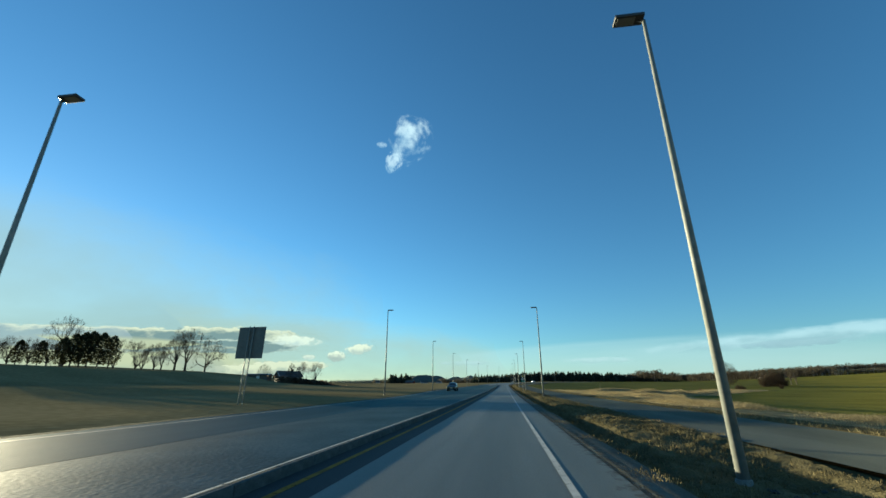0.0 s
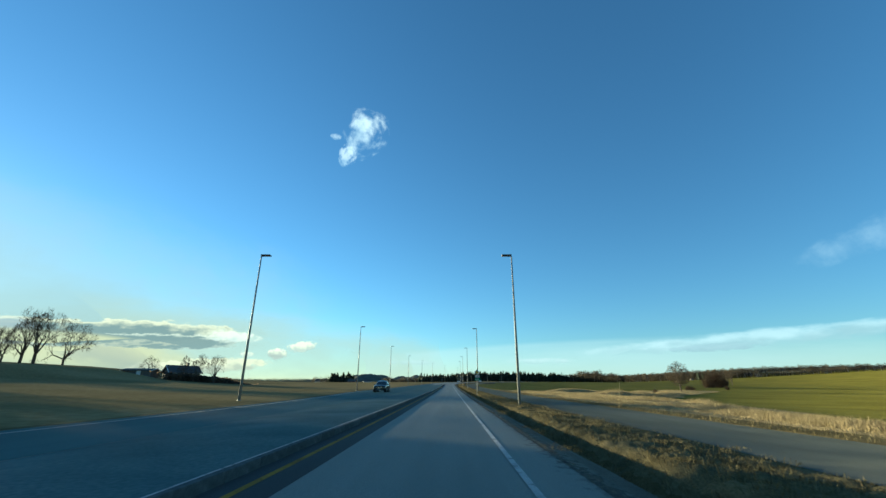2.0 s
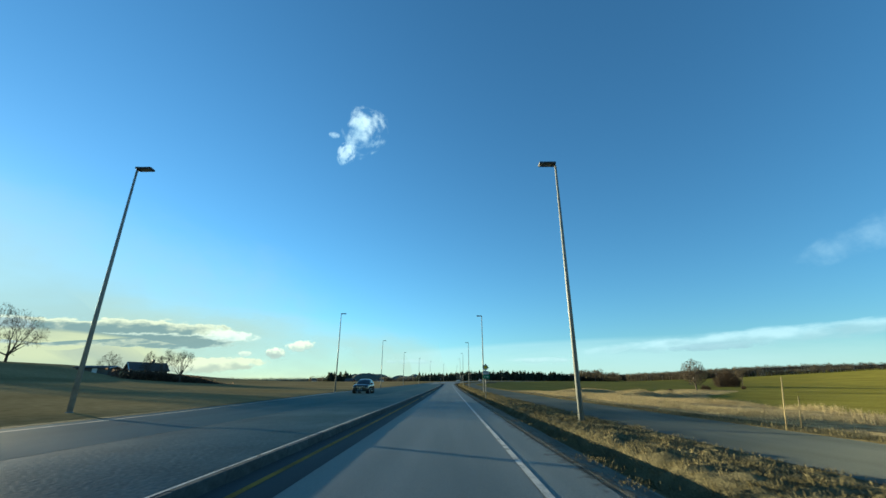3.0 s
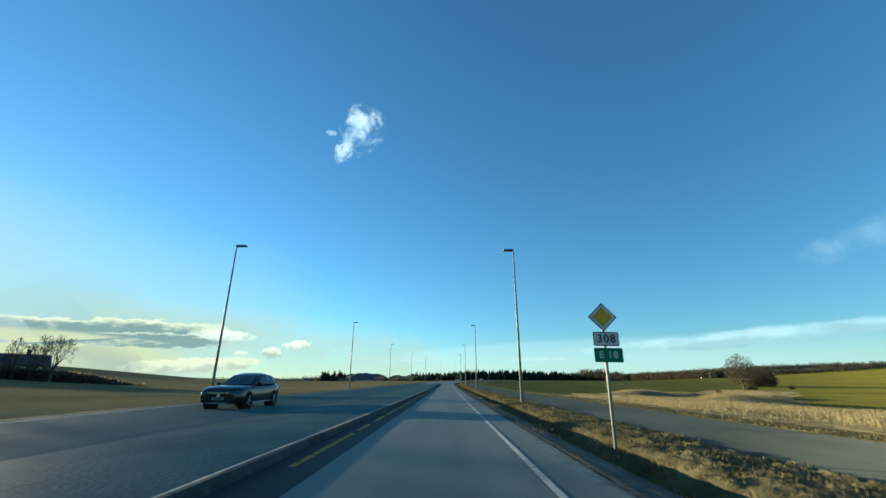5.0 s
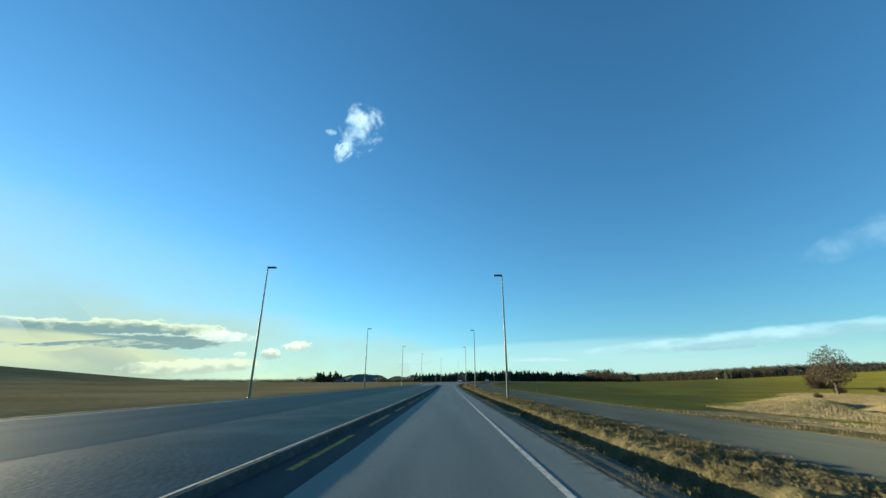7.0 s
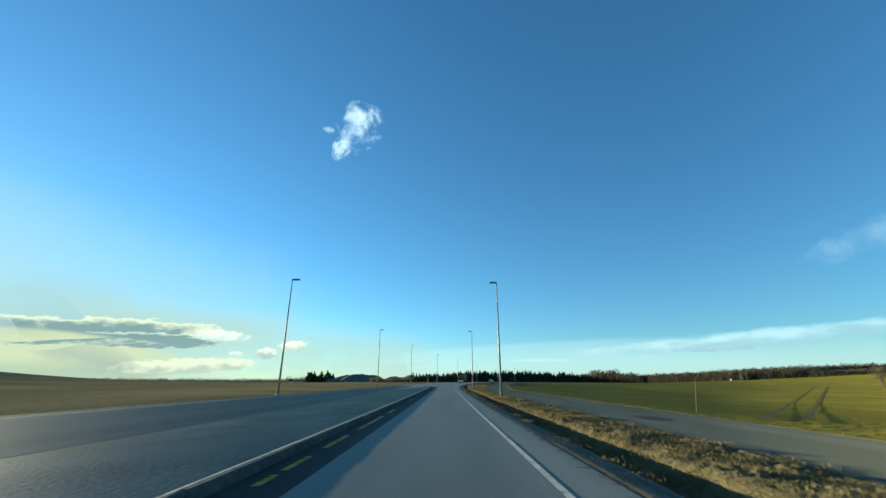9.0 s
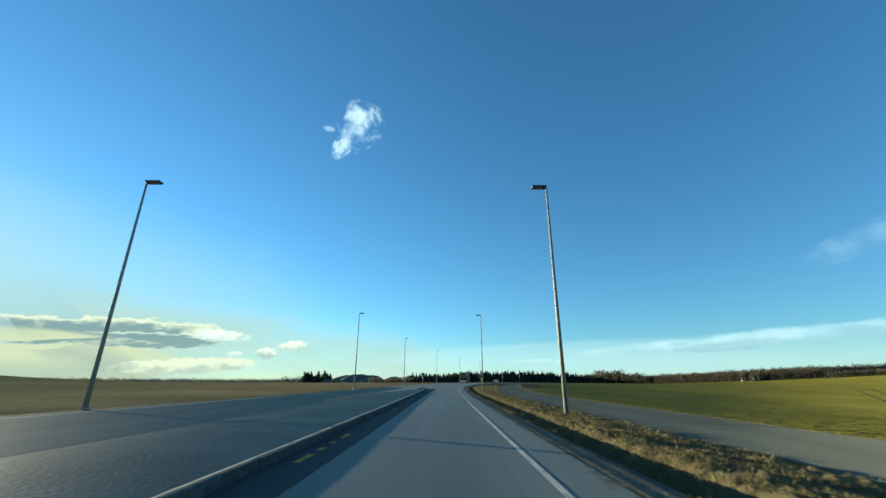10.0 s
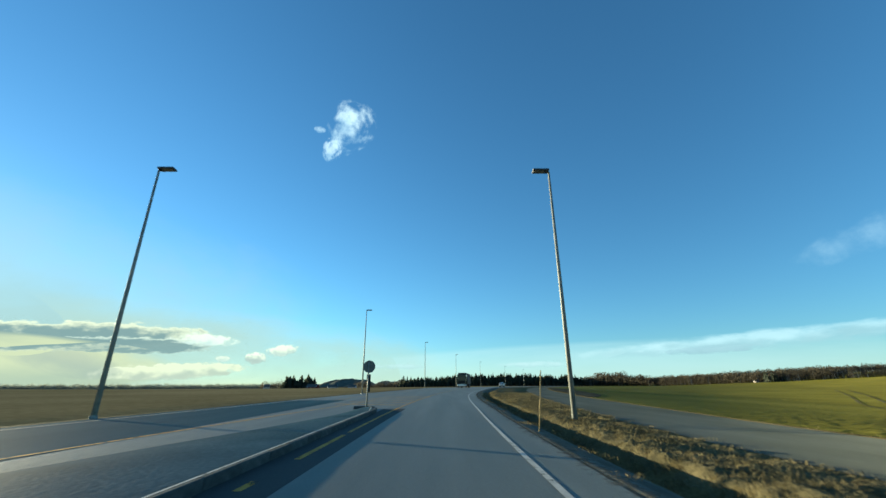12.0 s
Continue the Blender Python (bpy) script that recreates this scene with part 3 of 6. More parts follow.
def dome_meshes(seed, height, spread):
    """A round-crowned leafless tree: each new branch end joins the nearest wood, so that the crown fills a dome."""
    rng = random.Random(seed)
    low, mid = 0.16 * height, 0.50 * height
    ends = []
    while len(ends) < 1500:
        c = Vector((rng.gauss(0, 1), rng.gauss(0, 1), rng.gauss(0, 1))).normalized()
        r = rng.random() ** 0.42 * (0.93 + 0.12 * noise.noise(c * 2.2))
        p = Vector((c.x * spread * r, c.y * spread * r, mid + c.z * r * (height - mid)))
        if p.z > low and math.hypot(p.x, p.y) < spread * (0.45 + 0.55 * smooth(p.z, low, mid * 0.8)):
            ends.append(p)
    nodes, parent = [Vector((0, 0, -0.5)), Vector((0, 0, low * 0.6)), Vector((0.05, 0, low)), Vector((0.0, 0.06, low * 1.5))], [-1, 0, 1, 2]
    at = np.zeros((len(ends) * 3 + 8, 3))
    at[:4] = [tuple(p) for p in nodes]
    ends.sort(key=lambda p: (p - nodes[3]).length + rng.uniform(-0.5, 0.5))
    for p in ends:
        near = np.linalg.norm(at[2:len(nodes)] - np.array(p), axis=1) + 0.35 * np.maximum(0.0, at[2:len(nodes), 2] - p.z)
        k = int(np.argmin(near)) + 2
        m = nodes[k].lerp(p, 0.5) + Vector((rng.uniform(-1, 1), rng.uniform(-1, 1), rng.uniform(-0.4, 1))) * 0.08 * (p - nodes[k]).length
        for q, up in ((m, k), (p, len(nodes))):
            at[len(nodes)] = tuple(q)
            nodes.append(q)
            parent.append(up)
    load = [1] * len(nodes)
    for i in range(len(nodes) - 1, 0, -1):
        load[parent[i]] += load[i]
    thick, thin = ([], []), ([], [])
    size = [0.0042 * math.sqrt(n) + 0.016 for n in load]
    for i in range(1, len(nodes)):
        big = load[i] > 40
        sprig(thick if big else thin, nodes[parent[i]], nodes[i], min(size[parent[i]], size[i] * 1.5), size[i], 6 if big else 3)
        if load[i] < 3:
            way = (nodes[i] - nodes[parent[i]]).normalized()
            for _ in range(4):
                d = (way * 0.6 + Vector((rng.uniform(-1, 1), rng.uniform(-1, 1), rng.uniform(-0.5, 1))) * 0.8).normalized() * rng.uniform(0.2, 0.5)
                sprig(thin, nodes[i], nodes[i] + d, 0.02, 0.012, 3)
    return finish(thick, thin, BARK, TWIG)


def bush_meshes(seed, height, radius):
    """A dense leafless bush: many stems from the ground, each with twigs."""
    rng = random.Random(seed)
    thick, thin = ([], []), ([], [])
    for i in range(60):
        a, k = rng.uniform(0, 6.28), math.sqrt(rng.random())
        foot = Vector((math.cos(a), math.sin(a), 0)) * radius * 0.55 * k
        tip = Vector((math.cos(a) * radius * k, math.sin(a) * radius * k, height * math.sqrt(max(0.1, 1 - k * k * 0.85)) * rng.uniform(0.75, 1.05)))
        p = foot - Vector((0, 0, 0.2))
        for s in range(4):
            q = foot.lerp(tip, (s + 1) / 4) + Vector((rng.uniform(-1, 1), rng.uniform(-1, 1), 0)) * 0.12
            sprig(thick if s < 2 else thin, p, q, 0.035 - 0.006 * s, 0.03 - 0.006 * s, 4)
            for _ in range(7):
                m = p.lerp(q, rng.random())
                d = Vector((rng.uniform(-1, 1), rng.uniform(-1, 1), rng.uniform(0.0, 1.1))).normalized() * rng.uniform(0.3, 0.9)
                e = m + d
                sprig(thin, m, e, 0.016, 0.011, 3)
                for _ in range(2):
                    o = m.lerp(e, rng.uniform(0.3, 0.9))
                    sprig(thin, o, o + (d + Vector((rng.uniform(-1, 1), rng.uniform(-1, 1), rng.uniform(-0.3, 0.8))) * 0.5) * 0.55, 0.012, 0.009, 3)
            p = q
    return finish(thick, thin, BARK, BRUSH)


def tree(kind, x, y, size, turn, label, group="", sink=0.0, name="tree", category="tree"):
    t = thing(name, pose(x, y, ground_z(x, y) - sink, 0, 0, turn), label, category, group)
    t.scale = (size, size, size)
    for me in kind:
        ob = new(me.name.split(".")[0], me)
        ob.parent = t
    return t


OAK = tree_meshes(3, 10.0, 4.2, 6, 0.22, 6, 36)
ASH = tree_meshes(8, 10.0, 3.6, 6, 0.24, 6, 32)
BIRCH = tree_meshes(15, 10.0, 3.0, 5, 0.26, 6, 28)
SPREAD = tree_meshes(21, 10.0, 5.4, 6, 0.18, 6, 42, 0.02)
DOME = dome_meshes(41, 10.0, 4.2)
TALL = tree_meshes(51, 10.0, 4.3, 5, 0.40, 6, 36)
BROWN = tree_meshes(63, 10.0, 4.4, 9, 0.07, 6, 36, 0.0, BARK, BRUSH)
BUSH = bush_meshes(33, 4.0, 2.6)

for kind, x, y, size, turn in [
        (SPREAD, -95.3, 151.3, 1.2, 20), (OAK, -101.0, 149.5, 1.42, 80), (ASH, -107.0, 152.0, 1.36, 10), (BIRCH, -112.0, 152.0, 0.95, 130), (OAK, -118.0, 155.5, 1.02, 200),
        (OAK, -129.5, 160.0, 1.22, 140), (ASH, -126.0, 159.0, 1.0, 320), (BIRCH, -146.0, 167.0, 1.32, 70), (TALL, -148.0, 149.5, 1.75, 250),
        (BROWN, -94.0, 102.0, 0.62, 300), (BROWN, -95.5, 99.5, 0.56, 100), (BROWN, -97.0, 97.0, 0.58, 40), (BROWN, -98.0, 94.5, 0.52, 160), (BROWN, -93.0, 104.5, 0.6, 220)]:
    tree(kind, x, y, size, turn, "bare brown deciduous tree on the grassy rise", "trees on the rise")
for kind, x, y, size, turn in [(SPREAD, -79.9, 160.5, 0.58, 60), (BIRCH, -69.5, 159.0, 0.68, 150), (ASH, -66.5, 159.5, 0.74, 260), (OAK, -59.0, 155.0, 0.70, 20)]:
    tree(kind, x, y, size, turn, "small bare tree beside the low house", "trees beside the house")
tree(DOME, 103.0, 241.0, 1.28, 10, "lone bare tree with a dense round crown in the hollow")
for kind, x, y, s, turn in [(BUSH, 157.0, 309.0, 1.7, 20), (BROWN, 162.5, 314.0, 1.1, 140), (BUSH, 165.0, 314.0, 2.2, 70), (BROWN, 169.0, 318.0, 0.85, 90), (BUSH, 173.0, 321.0, 1.3, 200)]:
    tree(kind, x, y, s, turn, "tall dense brown leafless thicket with low branches", "brown thicket in the hollow", name="thicket", category="shrub")
for kind, x, y, s, turn in [(BIRCH, 205.0, 366.0, 1.15, 200), (BIRCH, 212.0, 372.0, 1.0, 30)]:
    tree(kind, x, y, s, turn, "slender bare tree behind the brown thicket", "slender trees behind the thicket")
for x, y, s, turn in [(111.0, 249.0, 0.55, 300), (115.0, 253.0, 0.5, 20), (84.0, 225.0, 0.35, 10), (139.6, 266.0, 0.45, 70)]:
    tree(BUSH, x, y, s, turn, "dense leafless brown shrub in the dry hollow", "shrubs in the hollow", name="shrub", category="shrub")


# ---- pines ----
def pine_meshes(seed, height, width, start):
    """Trunk and a crown of many small drooping sprays with gaps."""
    rng = random.Random(seed)
    bm = bmesh.new()
    tube(bm, (0, 0, -0.4), (0, 0, height * 0.96), height * 0.022, 0.03, 7)
    trunk = bpy.data.meshes.new("trunk")
    bm.to_mesh(trunk)
    bm.free()
    trunk.materials.append(BARK)
    v, f = [], []
    for i in range(1500):
        k = rng.random() ** 0.8
        z = height * (start + (1 - start) * k)
        a = rng.uniform(0, 2 * math.pi)
        reach = width * math.sqrt(max(0.01, 1 - k * k)) * (0.6 + 0.4 * min(1, k * 4)) * (1 + 0.55 * noise.noise((math.cos(a) * 1.3, math.sin(a) * 1.3, z * 0.5 + seed))) * math.sqrt(rng.uniform(0.05, 1.0))
        c = Vector((math.cos(a) * reach, math.sin(a) * reach, z + rng.uniform(-0.3, 0.3)))
        for _ in range(2):
            d = Vector((rng.uniform(-1, 1), rng.uniform(-1, 1), rng.uniform(-0.5, 0.5))).normalized() * rng.uniform(0.14, 0.38)
            e = Vector((rng.uniform(-1, 1), rng.uniform(-1, 1), rng.uniform(-0.6, 0.6))).normalized() * rng.uniform(0.08, 0.24)
            n = len(v)
            v += [tuple(c - d), tuple(c + e), tuple(c + d), tuple(c - e)]
            f.append((n, n + 1, n + 2, n + 3))
    crown = bpy.data.meshes.new("crown")
    crown.from_pydata(v, [], f)
    crown.materials.append(CONIFER)
    return [trunk, crown]


PINE_A, PINE_B = pine_meshes(5, 9.5, 3.0, 0.12), pine_meshes(6, 8.0, 2.6, 0.1)
for kind, x, y, s, turn in [(PINE_A, -87.2, 109.5, 0.74, 0), (PINE_B, -88.4, 108.0, 0.92, 80), (PINE_A, -89.4, 106.4, 0.80, 160), (PINE_B, -90.4, 105.6, 0.90, 200), (PINE_A, -91.2, 104.4, 0.72, 300), (PINE_B, -92.6, 103.4, 0.74, 20), (PINE_B, -94.6, 100.6, 0.62, 240), (PINE_B, -96.4, 98.0, 0.6, 60)]:
    tree(kind, x, y, s, turn, "dark evergreen pine among bare trees on the rise", "pines on the rise", name="pine_tree", category="pine tree")


# ---- far woods ----
def woods(name, label, spots, mat, conifer, seed, girth=1.0, pale_share=0.3):
    """One stand of many small far trees. spots: (x, y, height)."""
    rng = random.Random(seed)
    v, f, pale = [], [], []

    def quad(a, b, c, d):
        n = len(v)
        v.extend([a, b, c, d])
        f.append((n, n + 1, n + 2, n + 3))
    for x, y, h in spots:
        z = ground_z(x, y)
        z -= 0.5
        if conifer:
            w = h * rng.uniform(0.2, 0.3) * girth
            for i in range(44):
                k = rng.random() ** 1.2
                zz = z + h * (0.02 + 0.98 * k)
                r = w * (1.1 - k ** 1.5) * rng.uniform(0.5, 1.25)
                a = rng.uniform(0, 2 * math.pi)
                ca, sa = math.cos(a), math.sin(a)
                q = h * rng.uniform(0.05, 0.11)
                quad((x - ca * r, y - sa * r, zz - q * 0.9), (x + ca * r, y + sa * r, zz - q * rng.uniform(0.4, 1)), (x + ca * r * 0.3, y + sa * r * 0.3, zz + q), (x - ca * r * 0.3, y - sa * r * 0.3, zz + q * 0.9))
        else:
            w = h * rng.uniform(0.3, 0.5) * girth
            lift = rng.uniform(0.0, 0.12)
            for i in range(120):
                c = Vector((rng.gauss(0, 1), rng.gauss(0, 1), rng.gauss(0, 1))).normalized() * rng.random() ** 0.4
                if c.z < 0:
                    flat = max(0.3, math.hypot(c.x, c.y))
                    c.x, c.y = c.x / flat * (0.5 + 0.5 * flat), c.y / flat * (0.5 + 0.5 * flat)
                p = Vector((x + c.x * w, y + c.y * w, z + h * (0.5 + lift * 0.3 + 0.49 * c.z)))
                d = Vector((rng.gauss(0, 1), rng.gauss(0, 1), rng.gauss(0, 1))).normalized()
                e = d.orthogonal()
                e.rotate(Quaternion(d, rng.uniform(0, 6.28)))
                d, e = d * h * rng.uniform(0.03, 0.07), e * h * rng.uniform(0.012, 0.035)
                quad(tuple(p - d), tuple(p + e), tuple(p + d), tuple(p - e))
            if rng.random() < pale_share:
                quad((x - 0.26, y - w, z), (x + 0.26, y - w, z), (x + 0.16, y - w, z + h * 0.7), (x - 0.16, y - w, z + h * 0.7))
                pale.append(len(f) - 1)
    index = [0] * len(f)
    for i in pale:
        index[i] = 1
    ob = mesh_object(name, v, f, [mat, PALE_TRUNK], index)
    return tagged(ob, label, "woods", kind="stuff")


def belt(points, depth, gap, h0, h1, seed, gaps=0.0):
    """Tree places along a line of (x, y), several rows deep."""
    rng = random.Random(seed)
    spots = []
    for (ax, ay), (bx, by) in zip(points, points[1:]):
        n = max(1, int(math.hypot(bx - ax, by - ay) / gap))
        for i in range(n):
            k = (i + rng.random()) / n
            for row in range(depth):
                if gaps and noise.noise(((ax + (bx - ax) * k) * 0.025, row * 0.6, seed)) < gaps - 0.5:
                    continue
                spots.append((ax + (bx - ax) * k + rng.uniform(-2, 2), ay + (by - ay) * k + row * 7 + rng.uniform(-3, 3), rng.uniform(h0, h1) * rng.choice((1.0, 1.0, 0.86, 0.7)) * (1 + 0.05 * row)))
    return spots


woods("spruce_wood", "dark spruce wood along the far edge of the fields", belt([(-70, 1020), (60, 1000), (160, 985), (264, 1002)], 5, 2.2, 13, 20, 1), FAR_SPRUCE, True, 11, 1.3)
woods("bare_wood", "tall brown leafless wood edging the far green field", belt([(266, 992), (284, 970)], 5, 2.6, 15, 19, 2) + belt([(284, 970), (318, 925)], 5, 2.6, 18, 23, 22) + belt([(318, 925), (338, 897)], 4, 2.6, 14, 18, 23), BARE_WOOD, False, 12, 1.0, 0.12)
woods("bare_wood", "brown leafless wood edging the far green field", belt([(346, 888), (384, 820), (424, 740), (470, 700)], 5, 2.4, 10, 14, 3, 0.05) + belt([(470, 700), (520, 672), (575, 650)], 4, 2.6, 6, 9, 33), BARE_WOOD, False, 13, 1.0, 0.4)
woods("spruce_wood", "few dark spruces at the edge of the brown wood", belt([(408, 748), (424, 736)], 2, 6.0, 10, 14, 31), FAR_SPRUCE, True, 32, 1.5)
woods("bare_wood", "brown leafless wood on the far hillside", belt([(330, 1080), (560, 1010), (760, 930), (1000, 850), (1180, 720)], 5, 2.8, 9, 14, 4), BARE_WOOD, False, 14)
woods("hedge", "low brown hedge and scattered trees on the far hillside", belt([(575, 650), (640, 610), (760, 540), (860, 470)], 3, 3.2, 4, 8, 5, 0.2), BARE_WOOD, False, 15)
woods("spruce_wood", "small clump of dark spruces beside far farm buildings", belt([(-233, 872), (-210, 872), (-190, 876)], 3, 3.4, 14, 22, 6), FAR_SPRUCE, True, 16, 1.7)
woods("bare_wood", "sparse leafless trees beside far farm buildings", belt([(-264, 874), (-236, 872)], 2, 4.0, 11, 16, 7), BARE_WOOD, False, 17)
# the farthest row wears the wood colour paled for haze
woods("far_wood", "dark distant wood along the flat horizon", belt([(-900, 760), (-640, 850), (-420, 930), (-290, 1000)], 4, 2.6, 8.5, 10.5, 8), HAZED_WOOD, False, 18)
woods("far_wood", "dark distant wood along the flat horizon", belt([(-150, 1010), (-90, 1030), (-60, 1040)], 3, 3.0, 9, 14, 9), BARE_WOOD, False, 19)


def far_ridge(cx, cy, half, top, seed, depth=260):
    """A wooded hill far off, its distance haze painted into the base colour."""
    v, f = [], []
    n, m = 60, 8
    for i in range(n + 1):
        k = i / n * 2 - 1
        for j in range(m + 1):
            q = j / m * 2 - 1
            shape = max(0.0, 1 - k * k) ** 0.8 * max(0.0, 1 - q * q)
            x, y = cx + k * half, cy + q * depth
            z = ground_z(cx, cy) - 3 + top * shape * (0.8 + 0.35 * noise.noise((k * 3, seed, 0))) + 7 * shape * noise.noise((x * 0.03, y * 0.03, seed)) + 4 * shape * noise.noise((x * 0.11, y * 0.11, seed))
            v.append((x, y, z))
    for i in range(n):
        for j in range(m):
            k = i * (m + 1) + j
            f.append((k, k + m + 1, k + m + 2, k + 1))
    return tagged(mesh_object("backdrop", v, f, HAZED_WOOD, None, False), "low wooded hill far behind the fields, painted pale with haze", "hill", kind="structure")


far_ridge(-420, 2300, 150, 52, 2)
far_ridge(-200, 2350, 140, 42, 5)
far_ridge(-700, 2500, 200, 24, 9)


# ---- clouds ----
CLOUD_LIGHT = 0.63      # in step with the sky


def cloud_material(name, seed, stretch, size, cover, soft, bright, shade, shade_at, peak=1.0, backlit=False, pull=0.5):
    m = bpy.data.materials.new(name)
    m.use_nodes = True
    nt = m.node_tree
    nt.nodes.clear()
    L = nt.links.new
    co = nt.nodes.new("ShaderNodeTexCoord")
    mp = nt.nodes.new("ShaderNodeMapping")
    mp.inputs["Scale"].default_value = (stretch[0], 1, stretch[1])
    mp.inputs["Location"].default_value = (seed * 3.7, 0, seed * 1.3)
    L(co.outputs["Generated"], mp.inputs["Vector"])
    nz = nt.nodes.new("ShaderNodeTexNoise")
    nz.inputs["Scale"].default_value, nz.inputs["Detail"].default_value, nz.inputs["Roughness"].default_value = size, 7, 0.58
    L(mp.outputs[0], nz.inputs["Vector"])

    def math_node(op, a, b):
        n = nt.nodes.new("ShaderNodeMath")
        n.operation = op
        for i, q in enumerate((a, b)):
            if isinstance(q, (int, float)):
                n.inputs[i].default_value = q
            else:
                L(q, n.inputs[i])
        return n.outputs[0]
    sep = nt.nodes.new("ShaderNodeSeparateXYZ")
    L(co.outputs["Generated"], sep.inputs[0])
    ex = math_node("POWER", math_node("ABSOLUTE", math_node("MULTIPLY_ADD", sep.outputs["X"], 2.0), 0), 2.0)
    ex.node.inputs[0].links[0].from_node.inputs[0].links[0].from_node.inputs[2].default_value = -1.0
    ez = math_node("POWER", math_node("ABSOLUTE", math_node("MULTIPLY_ADD", sep.outputs["Z"], 2.0), 0), 2.0)
    ez.node.inputs[0].links[0].from_node.inputs[0].links[0].from_node.inputs[2].default_value = -1.0
    inside = math_node("SUBTRACT", 1.0, math_node("ADD", ex, ez))
    dens = math_node("ADD", math_node("MULTIPLY", inside, pull), math_node("SUBTRACT", math_node("MULTIPLY", nz.outputs["Fac"], 1.6), cover))
    al = nt.nodes.new("ShaderNodeMapRange")
    al.interpolation_type = "SMOOTHSTEP"
    al.inputs["From Min"].default_value, al.inputs["From Max"].default_value = 0.0, soft
    L(dens, al.inputs["Value"])
    edge = math_node("MINIMUM", 1.0, math_node("MAXIMUM", 0.0, math_node("MULTIPLY", inside, 4.0)))
    alpha = math_node("MULTIPLY", math_node("MULTIPLY", al.outputs["Result"], edge), peak)
    nz2 = nt.nodes.new("ShaderNodeTexNoise")
    nz2.inputs["Scale"].default_value, nz2.inputs["Detail"].default_value = size * 0.8, 5
    L(mp.outputs[0], nz2.inputs["Vector"])
    tone = math_node("ADD", math_node("SUBTRACT", sep.outputs["Z"], shade_at), math_node("MULTIPLY", math_node("SUBTRACT", nz2.outputs["Fac"], 0.5), 1.1))
    mr = nt.nodes.new("ShaderNodeMapRange")
    mr.interpolation_type = "SMOOTHSTEP"
    mr.inputs["From Min"].default_value, mr.inputs["From Max"].default_value = (-0.36, 0.24) if backlit else (-0.22, 0.22)
    if backlit:
        tone = math_node("SUBTRACT", math_node("ADD", shade_at, math_node("MULTIPLY", math_node("SUBTRACT", sep.outputs["Z"], 0.5), 0.35)), dens)
    L(tone, mr.inputs["Value"])
    mix = nt.nodes.new("ShaderNodeMix")
    mix.data_type = "RGBA"
    mix.inputs["A"].default_value, mix.inputs["B"].default_value = (*shade, 1), (*bright, 1)
    L(mr.outputs["Result"], mix.inputs["Factor"])
    em = nt.nodes.new("ShaderNodeEmission")
    em.inputs["Strength"].default_value = CLOUD_LIGHT
    L(mix.outputs["Result"], em.inputs["Color"])
    tr = nt.nodes.new("ShaderNodeBsdfTransparent")
    ms = nt.nodes.new("ShaderNodeMixShader")
    L(alpha, ms.inputs[0])
    L(tr.outputs[0], ms.inputs[1])
    L(em.outputs[0], ms.inputs[2])
    out = nt.nodes.new("ShaderNodeOutputMaterial")
    L(ms.outputs[0], out.inputs["Surface"])
    return m


def cloud(az, el, wide, high, tilt, label, mat, dist=4300.0):
    """A distant cloud sheet, slightly bowed; az in degrees left of ahead, el above the horizon, sizes in degrees."""
    a, e = radians(az), radians(el)
    centre = Vector((-math.sin(a) * math.cos(e), math.cos(a) * math.cos(e), math.sin(e))) * dist + Vector((0, 130, 3))
    w, h = dist * math.tan(radians(wide / 2)), dist * math.tan(radians(high / 2))
    v, f = [], []
    n = 10
    for i in range(n + 1):
        for j in range(n + 1):
            x, z = i / n * 2 - 1, j / n * 2 - 1
            v.append((x * w, -0.04 * w * (x * x + z * z), z * h))
    for i in range(n):
        for j in range(n):
            k = i * (n + 1) + j
            f.append((k, k + n + 1, k + n + 2, k + 1))
    ob = mesh_object("cloud", v, f, mat)
    turn = (centre - Vector((0, 130, 3))).to_track_quat("Y", "Z").to_matrix().to_4x4()
    ob.matrix_world = Matrix.Translation(centre) @ turn @ pose(0, 0, 0, 0, tilt, 0)
    ob.visible_shadow = False
    return tagged(ob, label, "cloud", "clouds")


CREAM, SLATE = (0.41, 0.375, 0.26), (0.10, 0.13, 0.127)
cloud(14.0, 35.0, 6.6, 8.6, 18, "small ragged white cloud high in clear blue sky", cloud_material("cloud_puff", 1, (1, 1.25), 3.0, 0.93, 0.55, (0.36, 0.40, 0.42), (0.20, 0.27, 0.33), 0.35, 0.85))
cloud(16.4, 31.8, 2.6, 3.6, 10, "small ragged white cloud scrap under a larger one", cloud_material("cloud_scrap", 4, (1, 1.2), 3.0, 0.80, 0.5, (0.34, 0.38, 0.41), (0.21, 0.28, 0.34), 0.3, 0.7))
cloud(18.5, 34.0, 1.6, 0.9, 0, "faint white cloud scrap beside a larger one", cloud_material("cloud_shred", 5, (1.5, 1), 2.0, 0.72, 0.7, (0.30, 0.35, 0.39), (0.21, 0.28, 0.34), 0.3, 0.5))
cloud(41.5, 5.8, 34, 3.6, -4.5, "long grey cloud bank with glowing cream upper edge", cloud_material("cloud_bank", 7, (5.5, 1), 3.0, 1.10, 0.22, CREAM, SLATE, 0.17, 0.96, True, 1.0))
cloud(35.5, 5.3, 18, 2.0, -1.5, "flat slate-grey cloud finger above the hazy horizon", cloud_material("cloud_finger", 12, (6, 1), 2.2, 0.98, 0.22, (0.36, 0.36, 0.29), SLATE, 0.10, 0.92, True, 1.0))
cloud(51.0, 5.3, 22, 3.0, -3, "grey cloud layer merging into the haze", cloud_material("cloud_layer", 13, (5, 1), 2.2, 0.92, 0.3, (0.40, 0.37, 0.27), (0.16, 0.185, 0.19), 0.18, 0.85, True, 1.0))
